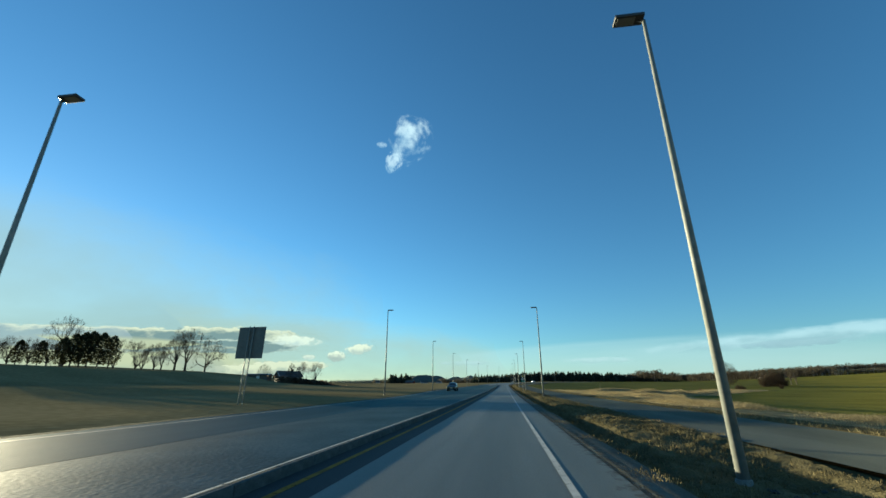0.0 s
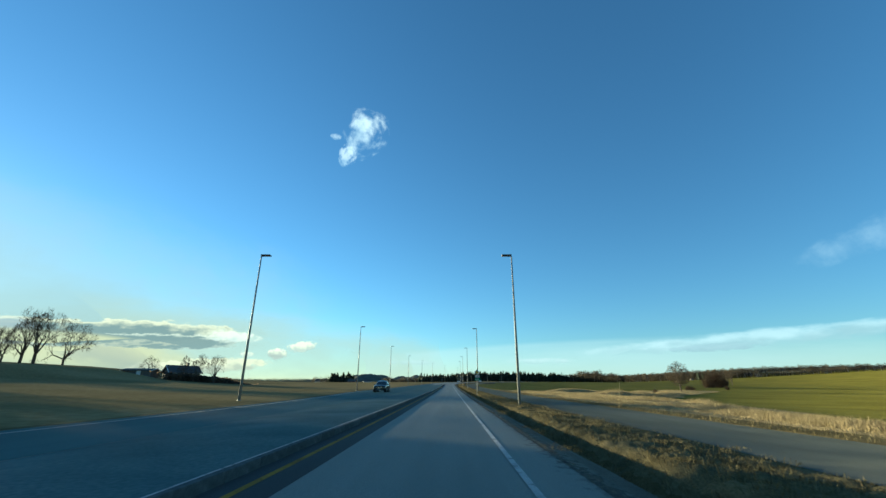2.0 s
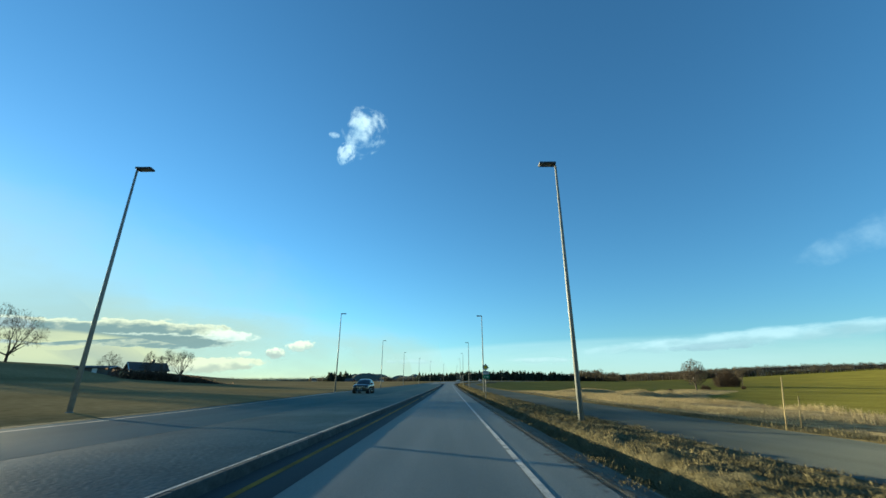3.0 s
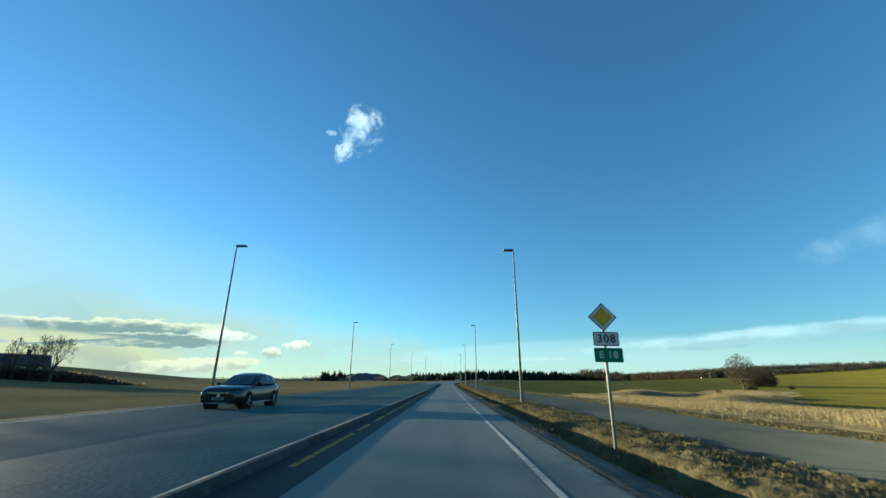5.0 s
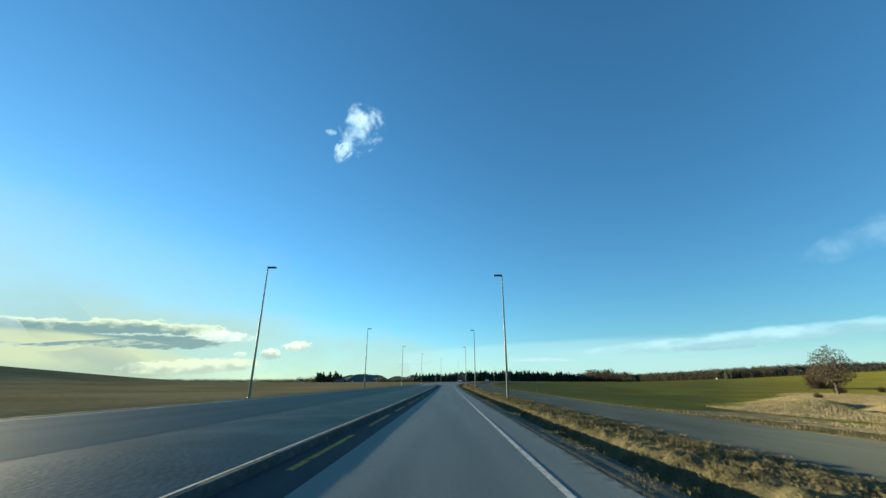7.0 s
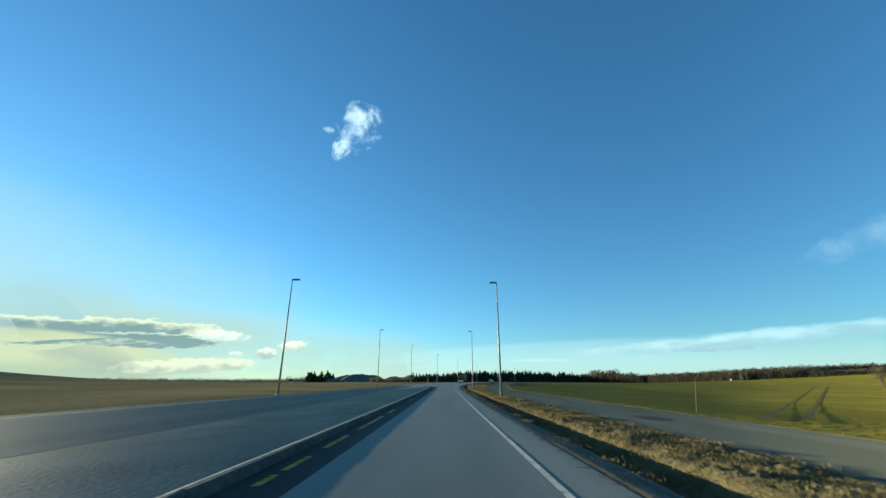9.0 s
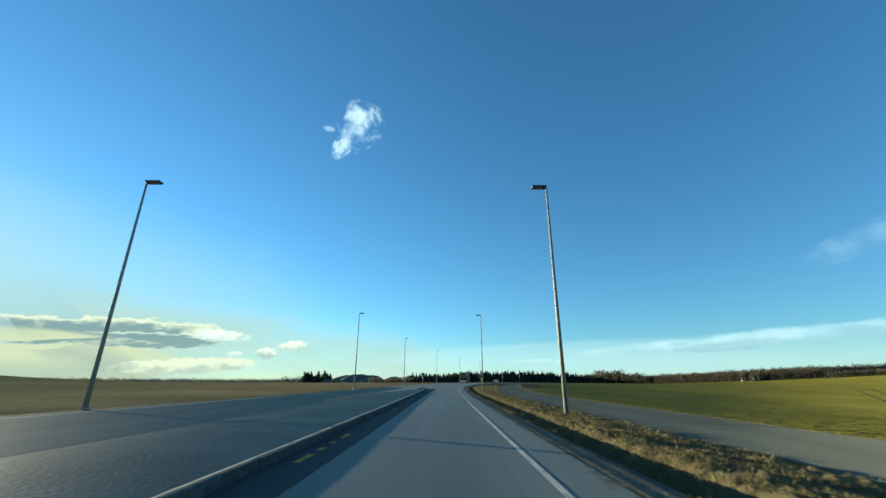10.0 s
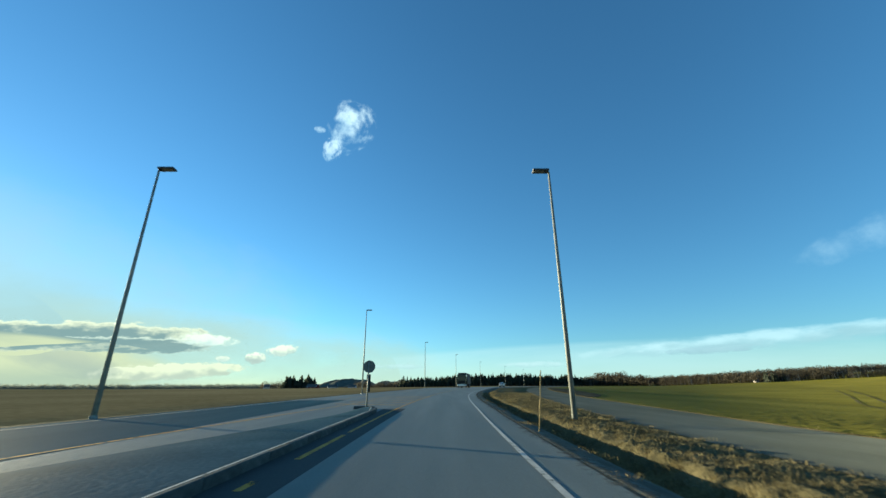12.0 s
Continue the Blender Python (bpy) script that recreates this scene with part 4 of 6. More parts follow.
cloud(46.0, 3.0, 30, 5.8, 0, "pale yellow haze veil under the cloud bank", cloud_material("cloud_veil", 9, (2, 1), 1.2, 0.25, 0.9, (0.275, 0.262, 0.165), (0.195, 0.205, 0.15), 0.40, 0.97))
cloud(41.0, 3.7, 11, 3.4, 14, "soft grey rain streak hanging under the cloud bank", cloud_material("cloud_rain", 11, (1.5, 0.6), 1.2, 0.55, 0.9, (0.20, 0.20, 0.155), (0.165, 0.175, 0.15), 0.5, 0.75))
cloud(31.0, 2.7, 18, 2.2, -4, "low bright cloud strip close to the horizon", cloud_material("cloud_strip", 15, (6, 1), 2.8, 1.06, 0.3, (0.36, 0.335, 0.235), (0.22, 0.222, 0.175), 0.40, 0.9, False, 1.0))
cloud(28.8, 6.3, 9, 1.9, 0, "small cream cloud tuft beside the grey bank", cloud_material("cloud_tuft", 18, (4, 1), 2.6, 1.12, 0.5, (0.41, 0.40, 0.32), (0.29, 0.31, 0.28), 0.35, 0.8, False, 1.0))
cloud(23.0, 4.4, 3.0, 1.7, 0, "small rounded cumulus puff with a grey base", cloud_material("cloud_ball", 22, (1.7, 1), 3.0, 1.04, 0.35, (0.42, 0.40, 0.30), (0.20, 0.21, 0.185), 0.52, 0.9, False, 1.0))
cloud(20.0, 5.4, 4.6, 1.7, -8, "small cream cloud puff low in the sky", cloud_material("cloud_crumb", 27, (2.6, 1), 3.0, 1.06, 0.4, (0.42, 0.39, 0.29), (0.25, 0.26, 0.22), 0.5, 0.85, False, 1.0))
cloud(26.5, 4.2, 2.1, 0.9, 0, "small cream cloud puff low in the sky", cloud_material("cloud_bit", 29, (2.4, 1), 2.6, 1.0, 0.5, (0.38, 0.36, 0.28), (0.27, 0.28, 0.24), 0.45, 0.75, False, 1.0))
cloud(-37.5, 5.55, 46, 2.5, -1.8, "long thin white cloud streak above far brown woods", cloud_material("cloud_streak", 31, (8, 1), 1.8, 1.02, 0.85, (0.29, 0.345, 0.355), (0.18, 0.235, 0.25), 0.52, 0.66, False, 1.0))
cloud(-33.0, 4.75, 11, 1.0, -1, "thin grey cloud shadow line under the white streak", cloud_material("cloud_underside", 33, (6, 1), 1.6, 0.72, 0.5, (0.17, 0.225, 0.245), (0.15, 0.20, 0.22), 0.40, 0.75))
cloud(-50.0, 14.8, 17, 4.0, -13, "faint feathery white cloud wisp in blue sky", cloud_material("cloud_wisp", 35, (5, 1), 1.3, 0.78, 1.0, (0.28, 0.34, 0.38), (0.24, 0.3, 0.35), 0.3, 0.3))
cloud(5.0, 3.6, 8, 0.8, 0, "thin grey cloud line low over the hills", cloud_material("cloud_line", 38, (6, 1), 1.2, 0.68, 0.7, (0.25, 0.3, 0.3), (0.21, 0.26, 0.26), 0.4, 0.5))
cloud(-12.0, 3.7, 10, 0.9, 0, "thin grey cloud line low over the hills", cloud_material("cloud_thread", 41, (6, 1), 1.2, 0.68, 0.7, (0.28, 0.32, 0.32), (0.21, 0.26, 0.26), 0.4, 0.5))
cloud(-22.0, 2.6, 84, 7.5, 0, "pale thin haze along the bright horizon", cloud_material("cloud_haze", 50, (3, 1), 1.0, 0.30, 1.3, (0.25, 0.31, 0.31), (0.22, 0.28, 0.28), 0.4, 0.6), 4450.0)
cloud(46.0, 10.0, 66, 27, 0, "thin bright haze veil in the sunward sky", cloud_material("cloud_glow", 60, (2, 1), 0.8, 0.78, 0.75, (0.176, 0.212, 0.198), (0.170, 0.208, 0.197), 0.4, 0.8), 4480.0)
cloud(32.0, 4.0, 72, 13, 0, "pale thin haze along the sunward horizon", cloud_material("cloud_mist", 70, (3, 1), 0.8, 0.72, 0.7, (0.208, 0.236, 0.197), (0.200, 0.230, 0.194), 0.4, 0.85), 4465.0)


# ---- kerb of the island, one granite stone after another ----
def build_kerb():
    kerb = tagged(new("kerb"), "light grey granite kerb stones along the raised island", "kerb", kind="structure")
    bm = bmesh.new()
    box(bm, -0.06, -0.496, -0.22, 0.06, 0.496, 0.0, 0.014)
    me = bpy.data.meshes.new("kerb_stone")
    bm.to_mesh(me)
    bm.free()
    me.materials.append(GRANITE)
    rng = random.Random(4)
    y = 14.0
    while y < ISLAND_END - 0.5:
        ob = new("kerb_stone", me)
        ob.parent = kerb
        ob.matrix_basis = pose(kerb_line(y) - 0.06 + rng.uniform(-0.006, 0.006) - 0.5 * smooth(y, 247, ISLAND_END), y, rise(y) + KERB_H + rng.uniform(-0.006, 0.006), math.degrees(math.atan(0.0078 + 0.0000696 * y)), 0, rng.uniform(-0.3, 0.3))
        y += 1.0
    # rounded nose
    n = 10
    for i in range(n):
        a = math.pi * (i + 0.5) / n
        ob = new("kerb_stone", me)
        ob.parent = kerb
        ob.scale = (1, 0.32, 1)
        ob.matrix_basis = pose(-3.47 + 0.42 * math.cos(a), ISLAND_END - 0.1 + 0.42 * math.sin(a), rise(ISLAND_END) + KERB_H - 0.005, 0, 0, math.degrees(a)) @ Matrix.Diagonal((1, 0.16, 1, 1))
    return kerb


# ---- painted dashes and hatching ----
tagged(strip("pavement", lambda y: kerb_line(y), lambda y: yellow_line(y) + 0.46, -80, ISLAND_END, 4, ASPHALT_NEW, 0.003, jitter=0.02), "dark newer asphalt strip beside the island kerb", "pavement", kind="structure")
for y0, y1 in [(98.6, 102.6), (103.2, 104.9), (105.8, 107.9), (108.4, 111.5), (112.2, 119), (121, 125), (127, 131), (133, 137), (139, 143), (145, 149), (151, 155), (157, 161), (163, 166.0), (167.6, 168.5), (170.3, 170.9), (171.2, 172.3), (173.2, 175), (176.2, 180.3), (182, 184), (192.0, 192.75), (193.2, 193.5), (194.0, 194.3), (194.8, 195.5), (204, 204.6), (214, 215), (224, 225), (233.5, 234.0), (235.6, 239)]:
    line_strip("trim", yellow_line, 0.11, y0, y1, PAINT_YELLOW, "worn yellow dash beside the island kerb", 0.008)
line_strip("trim", yellow_line, 0.10, 239.5, 300, PAINT_YELLOW, "worn yellow line leading past the island", 0.008)
line_strip("trim", yellow_line, 0.10, 302, 520, PAINT_YELLOW, "worn yellow centre line", 0.008)
for i in range(6):
    y = 253.5 + i * 3.2
    bm_v = [(yellow_line(y) - 0.3, y, rise(y) + 0.006), (yellow_line(y + 0.35) - 0.3, y + 0.35, rise(y + 0.35) + 0.006), (-6.3 + 0.25 * i, y + 2.4, rise(y + 2.4) + 0.006), (-6.3 + 0.25 * i, y + 2.05, rise(y + 2.05) + 0.006)]
    tagged(mesh_object("trim", bm_v, [(0, 1, 2, 3)], PAINT_YELLOW), "worn yellow hatching bar beyond the island", "road marking", kind="structure")
line_strip("trim", lambda y: -7.6 - 0.02 * max(0, 276 - y) + 0.1 * max(0, y - 266), 0.11, 262, 300, PAINT_YELLOW, "worn yellow line along the hatching", 0.006)


# ---- tyre tracks in the crop ----
def tyre_track(points, width, seed):
    v, f = [], []
    n = 160
    for i in range(n + 1):
        k = i / n * (len(points) - 1)
        a, q = int(min(k, len(points) - 2)), k - int(min(k, len(points) - 2))
        x = points[a][0] + (points[a + 1][0] - points[a][0]) * q
        y = points[a][1] + (points[a + 1][1] - points[a][1]) * q
        x += 0.2 * noise.noise((y * 0.08, seed, 0))
        w = width * (0.5 + 0.35 * noise.noise((y * 0.4, seed, 2)))
        dx, dy = points[a + 1][0] - points[a][0], points[a + 1][1] - points[a][1]
        l = math.hypot(dx, dy)
        for s in (-1, 1):
            px, py = x + s * w * dy / l, y - s * w * dx / l
            v.append((px, py, land(px, py) + 0.05))
    for i in range(n):
        f.append((2 * i, 2 * i + 1, 2 * i + 3, 2 * i + 2))
    return tagged(mesh_object("tyre_track", v, f, SOIL), "dark muddy tyre track pressed into the green crop", "tyre track", "tyre tracks", kind="structure")


# sunlight on the kerb's top edge, put in as a strip of white
line_strip('trim', lambda y: kerb_line(y) - 0.10 - 0.5 * smooth(y, 247, ISLAND_END), 0.04, -80, 249, PAINT_WHITE, 'sunlit top edge of the kerb, drawn as a thin white strip', KERB_H + 0.006)
tyre_track([(12.6, 182.3), (24.6, 197.3), (62.8, 244.1), (98.8, 284.4), (197.0, 394.0)], 0.42, 1)
tyre_track([(15.8, 184.1), (35.1, 206.8), (67.8, 244.2), (104.3, 284.6), (204.0, 394.0)], 0.55, 2)
tyre_track([(22.3, 241.0), (41.4, 264.5), (72.3, 301.0), (100.8, 332.0), (170.0, 410.0)], 0.42, 3)
tyre_track([(28.0, 245.0), (47.6, 267.5), (75.6, 299.5), (104.3, 330.5), (175.0, 410.0)], 0.55, 4)


def bend_shade():
    """A shadow beside the path at the bend, put in as a dark sheet."""
    v, f = [], []
    n = 40
    for i in range(n + 1):
        y = 272 + 70 * i / n
        w = 5.5 * math.sin(math.pi * i / n) ** 0.6
        for k in range(4):
            x = path_near(y) + path_width(y) + 0.5 + w * k / 3 + 0.4 * noise.noise((y * 0.3, k, 0))
            v.append((x, y, land(x, y) + 0.04))
        if i:
            f += [(4 * i - 4 + k, 4 * i - 3 + k, 4 * i + 1 + k, 4 * i + k) for k in range(3)]
    # shadow tone as base colour
    soil = material("damp_soil", [(0.022, 0.022, 0.014), (0.035, 0.034, 0.022), (0.055, 0.05, 0.03)], 0.5, 6, 0.9, 0.6, 0.05, spec=0.02)
    return tagged(mesh_object("ground", v, f, soil), "dark shadow beside the path's bend, laid as a sheet", "soil", kind="structure")


bend_shade()


# ---- grass and reeds ----
def blades(name, label, spots, mat, width, curl, aim=None):
    """spots: arrays x, y, z, length. Each blade is a bent two-piece leaf."""
    rng = np.random.RandomState(len(spots[0]) % 1000 + 3)
    x, y, z, l = spots
    n = len(x)
    a = rng.uniform(0, 2 * np.pi, n) if aim is None else aim + rng.normal(0, 0.5, n)
    b = rng.uniform(0, 2 * np.pi, n)
    lean = curl * rng.uniform(0.25, 1.0, n)
    w = width * rng.uniform(0.6, 1.3, n)
    wx, wy = np.cos(b) * w / 2, np.sin(b) * w / 2
    mx, my, mz = x + np.cos(a) * l * lean * 0.45, y + np.sin(a) * l * lean * 0.45, z + l * 0.6 * np.sqrt(1 - 0.6 * lean ** 2)
    tx, ty, tz = x + np.cos(a) * l * lean, y + np.sin(a) * l * lean, z + l * (1 - 0.75 * lean)
    v = np.empty((n, 5, 3))
    v[:, 0] = np.stack([x - wx, y - wy, z - 0.03], 1)
    v[:, 1] = np.stack([x + wx, y + wy, z - 0.03], 1)
    v[:, 2] = np.stack([mx + wx * 0.8, my + wy * 0.8, mz], 1)
    v[:, 3] = np.stack([mx - wx * 0.8, my - wy * 0.8, mz], 1)
    v[:, 4] = np.stack([tx, ty, tz], 1)
    k = np.arange(n) * 5
    quads = np.stack([k, k + 1, k + 2, k + 3], 1).tolist()
    tris = np.stack([k + 3, k + 2, k + 4], 1).tolist()
    ob = mesh_object(name, v.reshape(-1, 3).tolist(), quads + tris, mat)
    return tagged(ob, label, "grass", kind="stuff")


def mat_lump(x, y):
    """How far the old grass bulges over the soil: close tussocks on slow swells."""
    near = noise.voronoi((x * 4.2, y * 3.6, 0.0))[0][0]
    grown = 0.3 + 0.7 * smooth(x - road_right(y), 1.35, 1.8)
    return grown * (0.03 + 0.09 * max(0.0, noise.noise((x * 1.9, y * 1.5, 0))) + 0.13 * max(0.0, 1 - (near / 0.62) ** 2) * (0.55 + 0.7 * noise.noise((x * 1.1, y * 1.0, 5))) + 0.03 * noise.noise((x * 9, y * 8, 9)))


def verge_grass():
    """Matted tussocks: blades fall outwards from each clump."""
    rng = random.Random(9)
    xs, ys, zs, ls, aim = [], [], [], [], []
    for _ in range(21000):
        y = rng.uniform(24, 290)
        r, w = road_right(y), path_near(y) - road_right(y)
        d = w * rng.random() ** 0.85
        if d < 0.15 or d > w - 0.1 or (0.7 < d < 1.45 and rng.random() < 0.75):
            continue
        n = noise.noise(((r + d) * 0.9, y * 0.7, 4))
        if d < 0.7 and n < 0.05 + 0.5 * (0.7 - d):
            continue
        size = (0.09 + 0.09 * max(0, n)) * (0.4 if d > w - 0.7 or d < 0.7 else 1.0)
        z = verge_height(r + d, y) + (mat_lump(r + d, y) - 0.02 if d > 0.7 else 0.0)
        fall = rng.uniform(0, 6.28)
        for _ in range(20):
            ox, oy = rng.gauss(0, 0.13), rng.gauss(0, 0.13)
            xs.append(r + d + ox), ys.append(y + oy), zs.append(z), ls.append(size * rng.uniform(0.6, 1.3))
            aim.append(math.atan2(oy + 0.05 * math.sin(fall), ox + 0.05 * math.cos(fall)))
    return [np.array(q) for q in (xs, ys, zs, ls)], np.array(aim)


def matted_verge():
    """The lumpy mat of old grass that covers ditch and bank."""
    v, f = [], []
    n = 40
    rows = 2700
    for i in range(rows):
        y = 22 + i * 0.1
        r, w = road_right(y), path_near(y) - road_right(y)
        for k in range(n + 1):
            d0 = 0.56 + 0.22 * noise.noise((y * 0.45, 0, 31))
            d = d0 + (w - 0.03 - d0) * k / n
            x = r + d
            edge = smooth(k, 0, 4) * (1 - smooth(k, n - 4, n))
            v.append((x + 0.05 * noise.noise((x * 3, y * 3, 2)), y, verge_height(x, y) - 0.012 + edge * mat_lump(x, y)))
        if i:
            a = (i - 1) * (n + 1)
            f += [(a + k, a + k + 1, a + k + n + 2, a + k + n + 1) for k in range(n)]
    return tagged(mesh_object("grass_mat", v, f, MATTED, None, True), "lumpy mat of old yellow-brown grass between road and path", "grass", kind="stuff")


matted_verge()
tussocks, tussock_aim = verge_grass()
blades("grass", "matted dry yellow-brown grass between road and path", tussocks, BLADES, 0.010, 1.2, tussock_aim)


def far_verge_grass():
    rng = random.Random(19)
    xs, ys, zs, ls = [], [], [], []
    for _ in range(16000):
        y = rng.uniform(22, 320)
        tilled = smooth(y, 146, 158)
        d = abs(rng.gauss(0.5, 0.7)) * (1 - 0.6 * tilled)
        if rng.random() < 0.6 * tilled:
            continue
        x = path_near(y) + path_width(y) + 0.05 + d
        xs.append(x), ys.append(y), zs.append(land(x, y)), ls.append(rng.uniform(0.06, 0.17) * (1 - 0.6 * tilled))
    return [np.array(q) for q in (xs, ys, zs, ls)]


blades("grass", "short dry grass fringe along path and field edges", far_verge_grass(), BLADES, 0.018, 0.8)


def reed_spots():
    rng = random.Random(29)
    xs, ys, zs, ls = [], [], [], []
    while len(xs) < 110000:
        y = rng.uniform(30, 146)
        d = 1.6 + rng.random() ** 1.1 * (6.5 + 20 * smooth(y, 60, 140))
        x = path_near(y) + path_width(y) + d
        n = noise.noise((x * 0.25, y * 0.12, 9))
        if rng.random() > 0.45 + n or (d < 3.2 and rng.random() < 0.8):
            continue
        xs.append(x), ys.append(y), zs.append(land(x, y)), ls.append((rng.uniform(0.10, 0.25) * (1 + 1.3 * max(0, n)) + 0.30 * rng.random() * smooth(d, 6, 14) * (0.6 + n)) * (0.35 + 0.65 * smooth(d, 2.6, 4.2)) + 0.34 * rng.random() * smooth(noise.noise((x * 0.16, y * 0.07, 21)), 0.08, 0.35) * smooth(d, 3.4, 5.2))
    while len(xs) < 220000:
        k = rng.random() ** 1.7
        x, y = 29 + 79 * k + rng.gauss(0, 9), 150 + 96 * k + rng.gauss(0, 9)
        if in_hollow(x, y) < 0.35 or x < path_near(y) + path_width(y) + 2.5 or in_pond(x, y) > 0.55:
            continue
        n = noise.noise((x * 0.12, y * 0.12, 9))
        side = (x - 32) * 0.772 - (y - 154) * 0.635
        tall = smooth(side, -2, 5) * (1 - smooth(k, 0.45, 0.8))
        xs.append(x), ys.append(y), zs.append(land(x, y)), ls.append(rng.uniform(0.10, 0.28) + tall * rng.uniform(0.2, 0.95) * smooth(n, -0.25, 0.3))
    return [np.array(q) for q in (xs, ys, zs, ls)]


blades("reeds", "pale straw-coloured reeds and tall dead grass in the ditch", reed_spots(), REED, 0.012, 0.75)


# ---- repair patches ----
def repair_patch(name, x, y, long, wide, z, mat, label, seed):
    rng = random.Random(seed)
    v = []
    for i in range(18):
        a = 2 * math.pi * i / 18
        k = 1 + rng.uniform(-0.14, 0.14)
        v.append((x + math.cos(a) * wide / 2 * k, y + math.sin(a) * long / 2 * k, z(y + math.sin(a) * long / 2 * k)))
    return tagged(mesh_object(name, v, [tuple(range(18))], mat), label, "road patch", kind="structure")


for i, (x, y, long, wide) in enumerate([(10.3, 225.6, 3.4, 1.0), (8.3, 182.4, 2.6, 1.1)]):
    repair_patch("pavement", x, y, long, wide, lambda q: rise(q) - 0.194, ASPHALT_NEW, "dark damp patch on the path's asphalt", i)
# ---- stones at the first lamp ----
def rubble():
    rng = random.Random(2)
    t = thing("stone_heap", pose(5.1, 34.6, verge_height(5.1, 34.6)), "heap of dark broken stones at the lamp foot", "stone heap")
    for i in range(60):
        bm = bmesh.new()
        bmesh.ops.create_icosphere(bm, subdivisions=1, radius=rng.uniform(0.03, 0.075))
        for v in bm.verts:
            v.co *= rng.uniform(0.75, 1.2)
            v.co.z *= 0.7
        ob = part("stone", bm, GRANITE_DARK, t)
        ob.location = (rng.gauss(0.1, 0.5), rng.gauss(-0.5, 0.8), 0.06 + rng.uniform(0, 0.06))
    return t


rubble()


# ---- signs ----
def flat_poly(bm, pts, y, thick):
    """A flat plate in the xz plane between y and y + thick."""
    a = [bm.verts.new((x, y, z)) for x, z in pts]
    b = [bm.verts.new((x, y + thick, z)) for x, z in pts]
    bm.faces.new(a)
    bm.faces.new(b[::-1])
    n = len(pts)
    for i in range(n):
        bm.faces.new((a[(i + 1) % n], a[i], b[i], b[(i + 1) % n]))
    return bm


def round_rect(w, h, r, cx=0.0, cz=0.0, n=4):
    pts = []
    for qx, qz, a0 in ((1, 1, 0), (-1, 1, 90), (-1, -1, 180), (1, -1, 270)):
        for i in range(n + 1):
            a = radians(a0 + 90 * i / n)
            pts.append((cx + qx * (w / 2 - r) + r * math.cos(a), cz + qz * (h / 2 - r) + r * math.sin(a)))
    return pts


def disc(r, cx, cz, n=28):
    return [(cx + r * math.cos(2 * math.pi * i / n), cz + r * math.sin(2 * math.pi * i / n)) for i in range(n)]


def lettering(text, size, x, y, z, mat, parent):
    cu = bpy.data.curves.new("lettering", "FONT")
    cu.body, cu.size, cu.align_x, cu.align_y, cu.extrude, cu.offset = text, size, "CENTER", "CENTER", 0.002, 0.004
    tmp = bpy.data.objects.new("lettering", cu)
    scene.collection.objects.link(tmp)
    me = bpy.data.meshes.new_from_object(tmp.evaluated_get(bpy.context.evaluated_depsgraph_get()))
    bpy.data.objects.remove(tmp)
    me.materials.clear()
    me.materials.append(mat)
    ob = new("lettering", me)
    ob.parent = parent
    ob.matrix_basis = pose(x, y, z, 90, 0, 0)
    return ob


SIGN_WHITE = material("sign_white", [(0.44, 0.45, 0.45), (0.52, 0.53, 0.53)], 3, 30, 0.45, 0, 0)
SIGN_YELLOW = material("sign_yellow", [(0.44, 0.27, 0.018), (0.52, 0.33, 0.025)], 3, 30, 0.45, 0, 0)
SIGN_GREEN = material("sign_green", [(0.005, 0.13, 0.06), (0.008, 0.16, 0.075)], 3, 30, 0.45, 0, 0)
SIGN_BLACK = material("sign_black", [(0.012, 0.012, 0.013), (0.02, 0.02, 0.021)], 3, 30, 0.5, 0, 0)
SIGN_BACK = material("sign_back_grey", [(0.10, 0.11, 0.11), (0.14, 0.15, 0.15)], 3, 20, 0.5, 0.1, 0.002, 0.4)


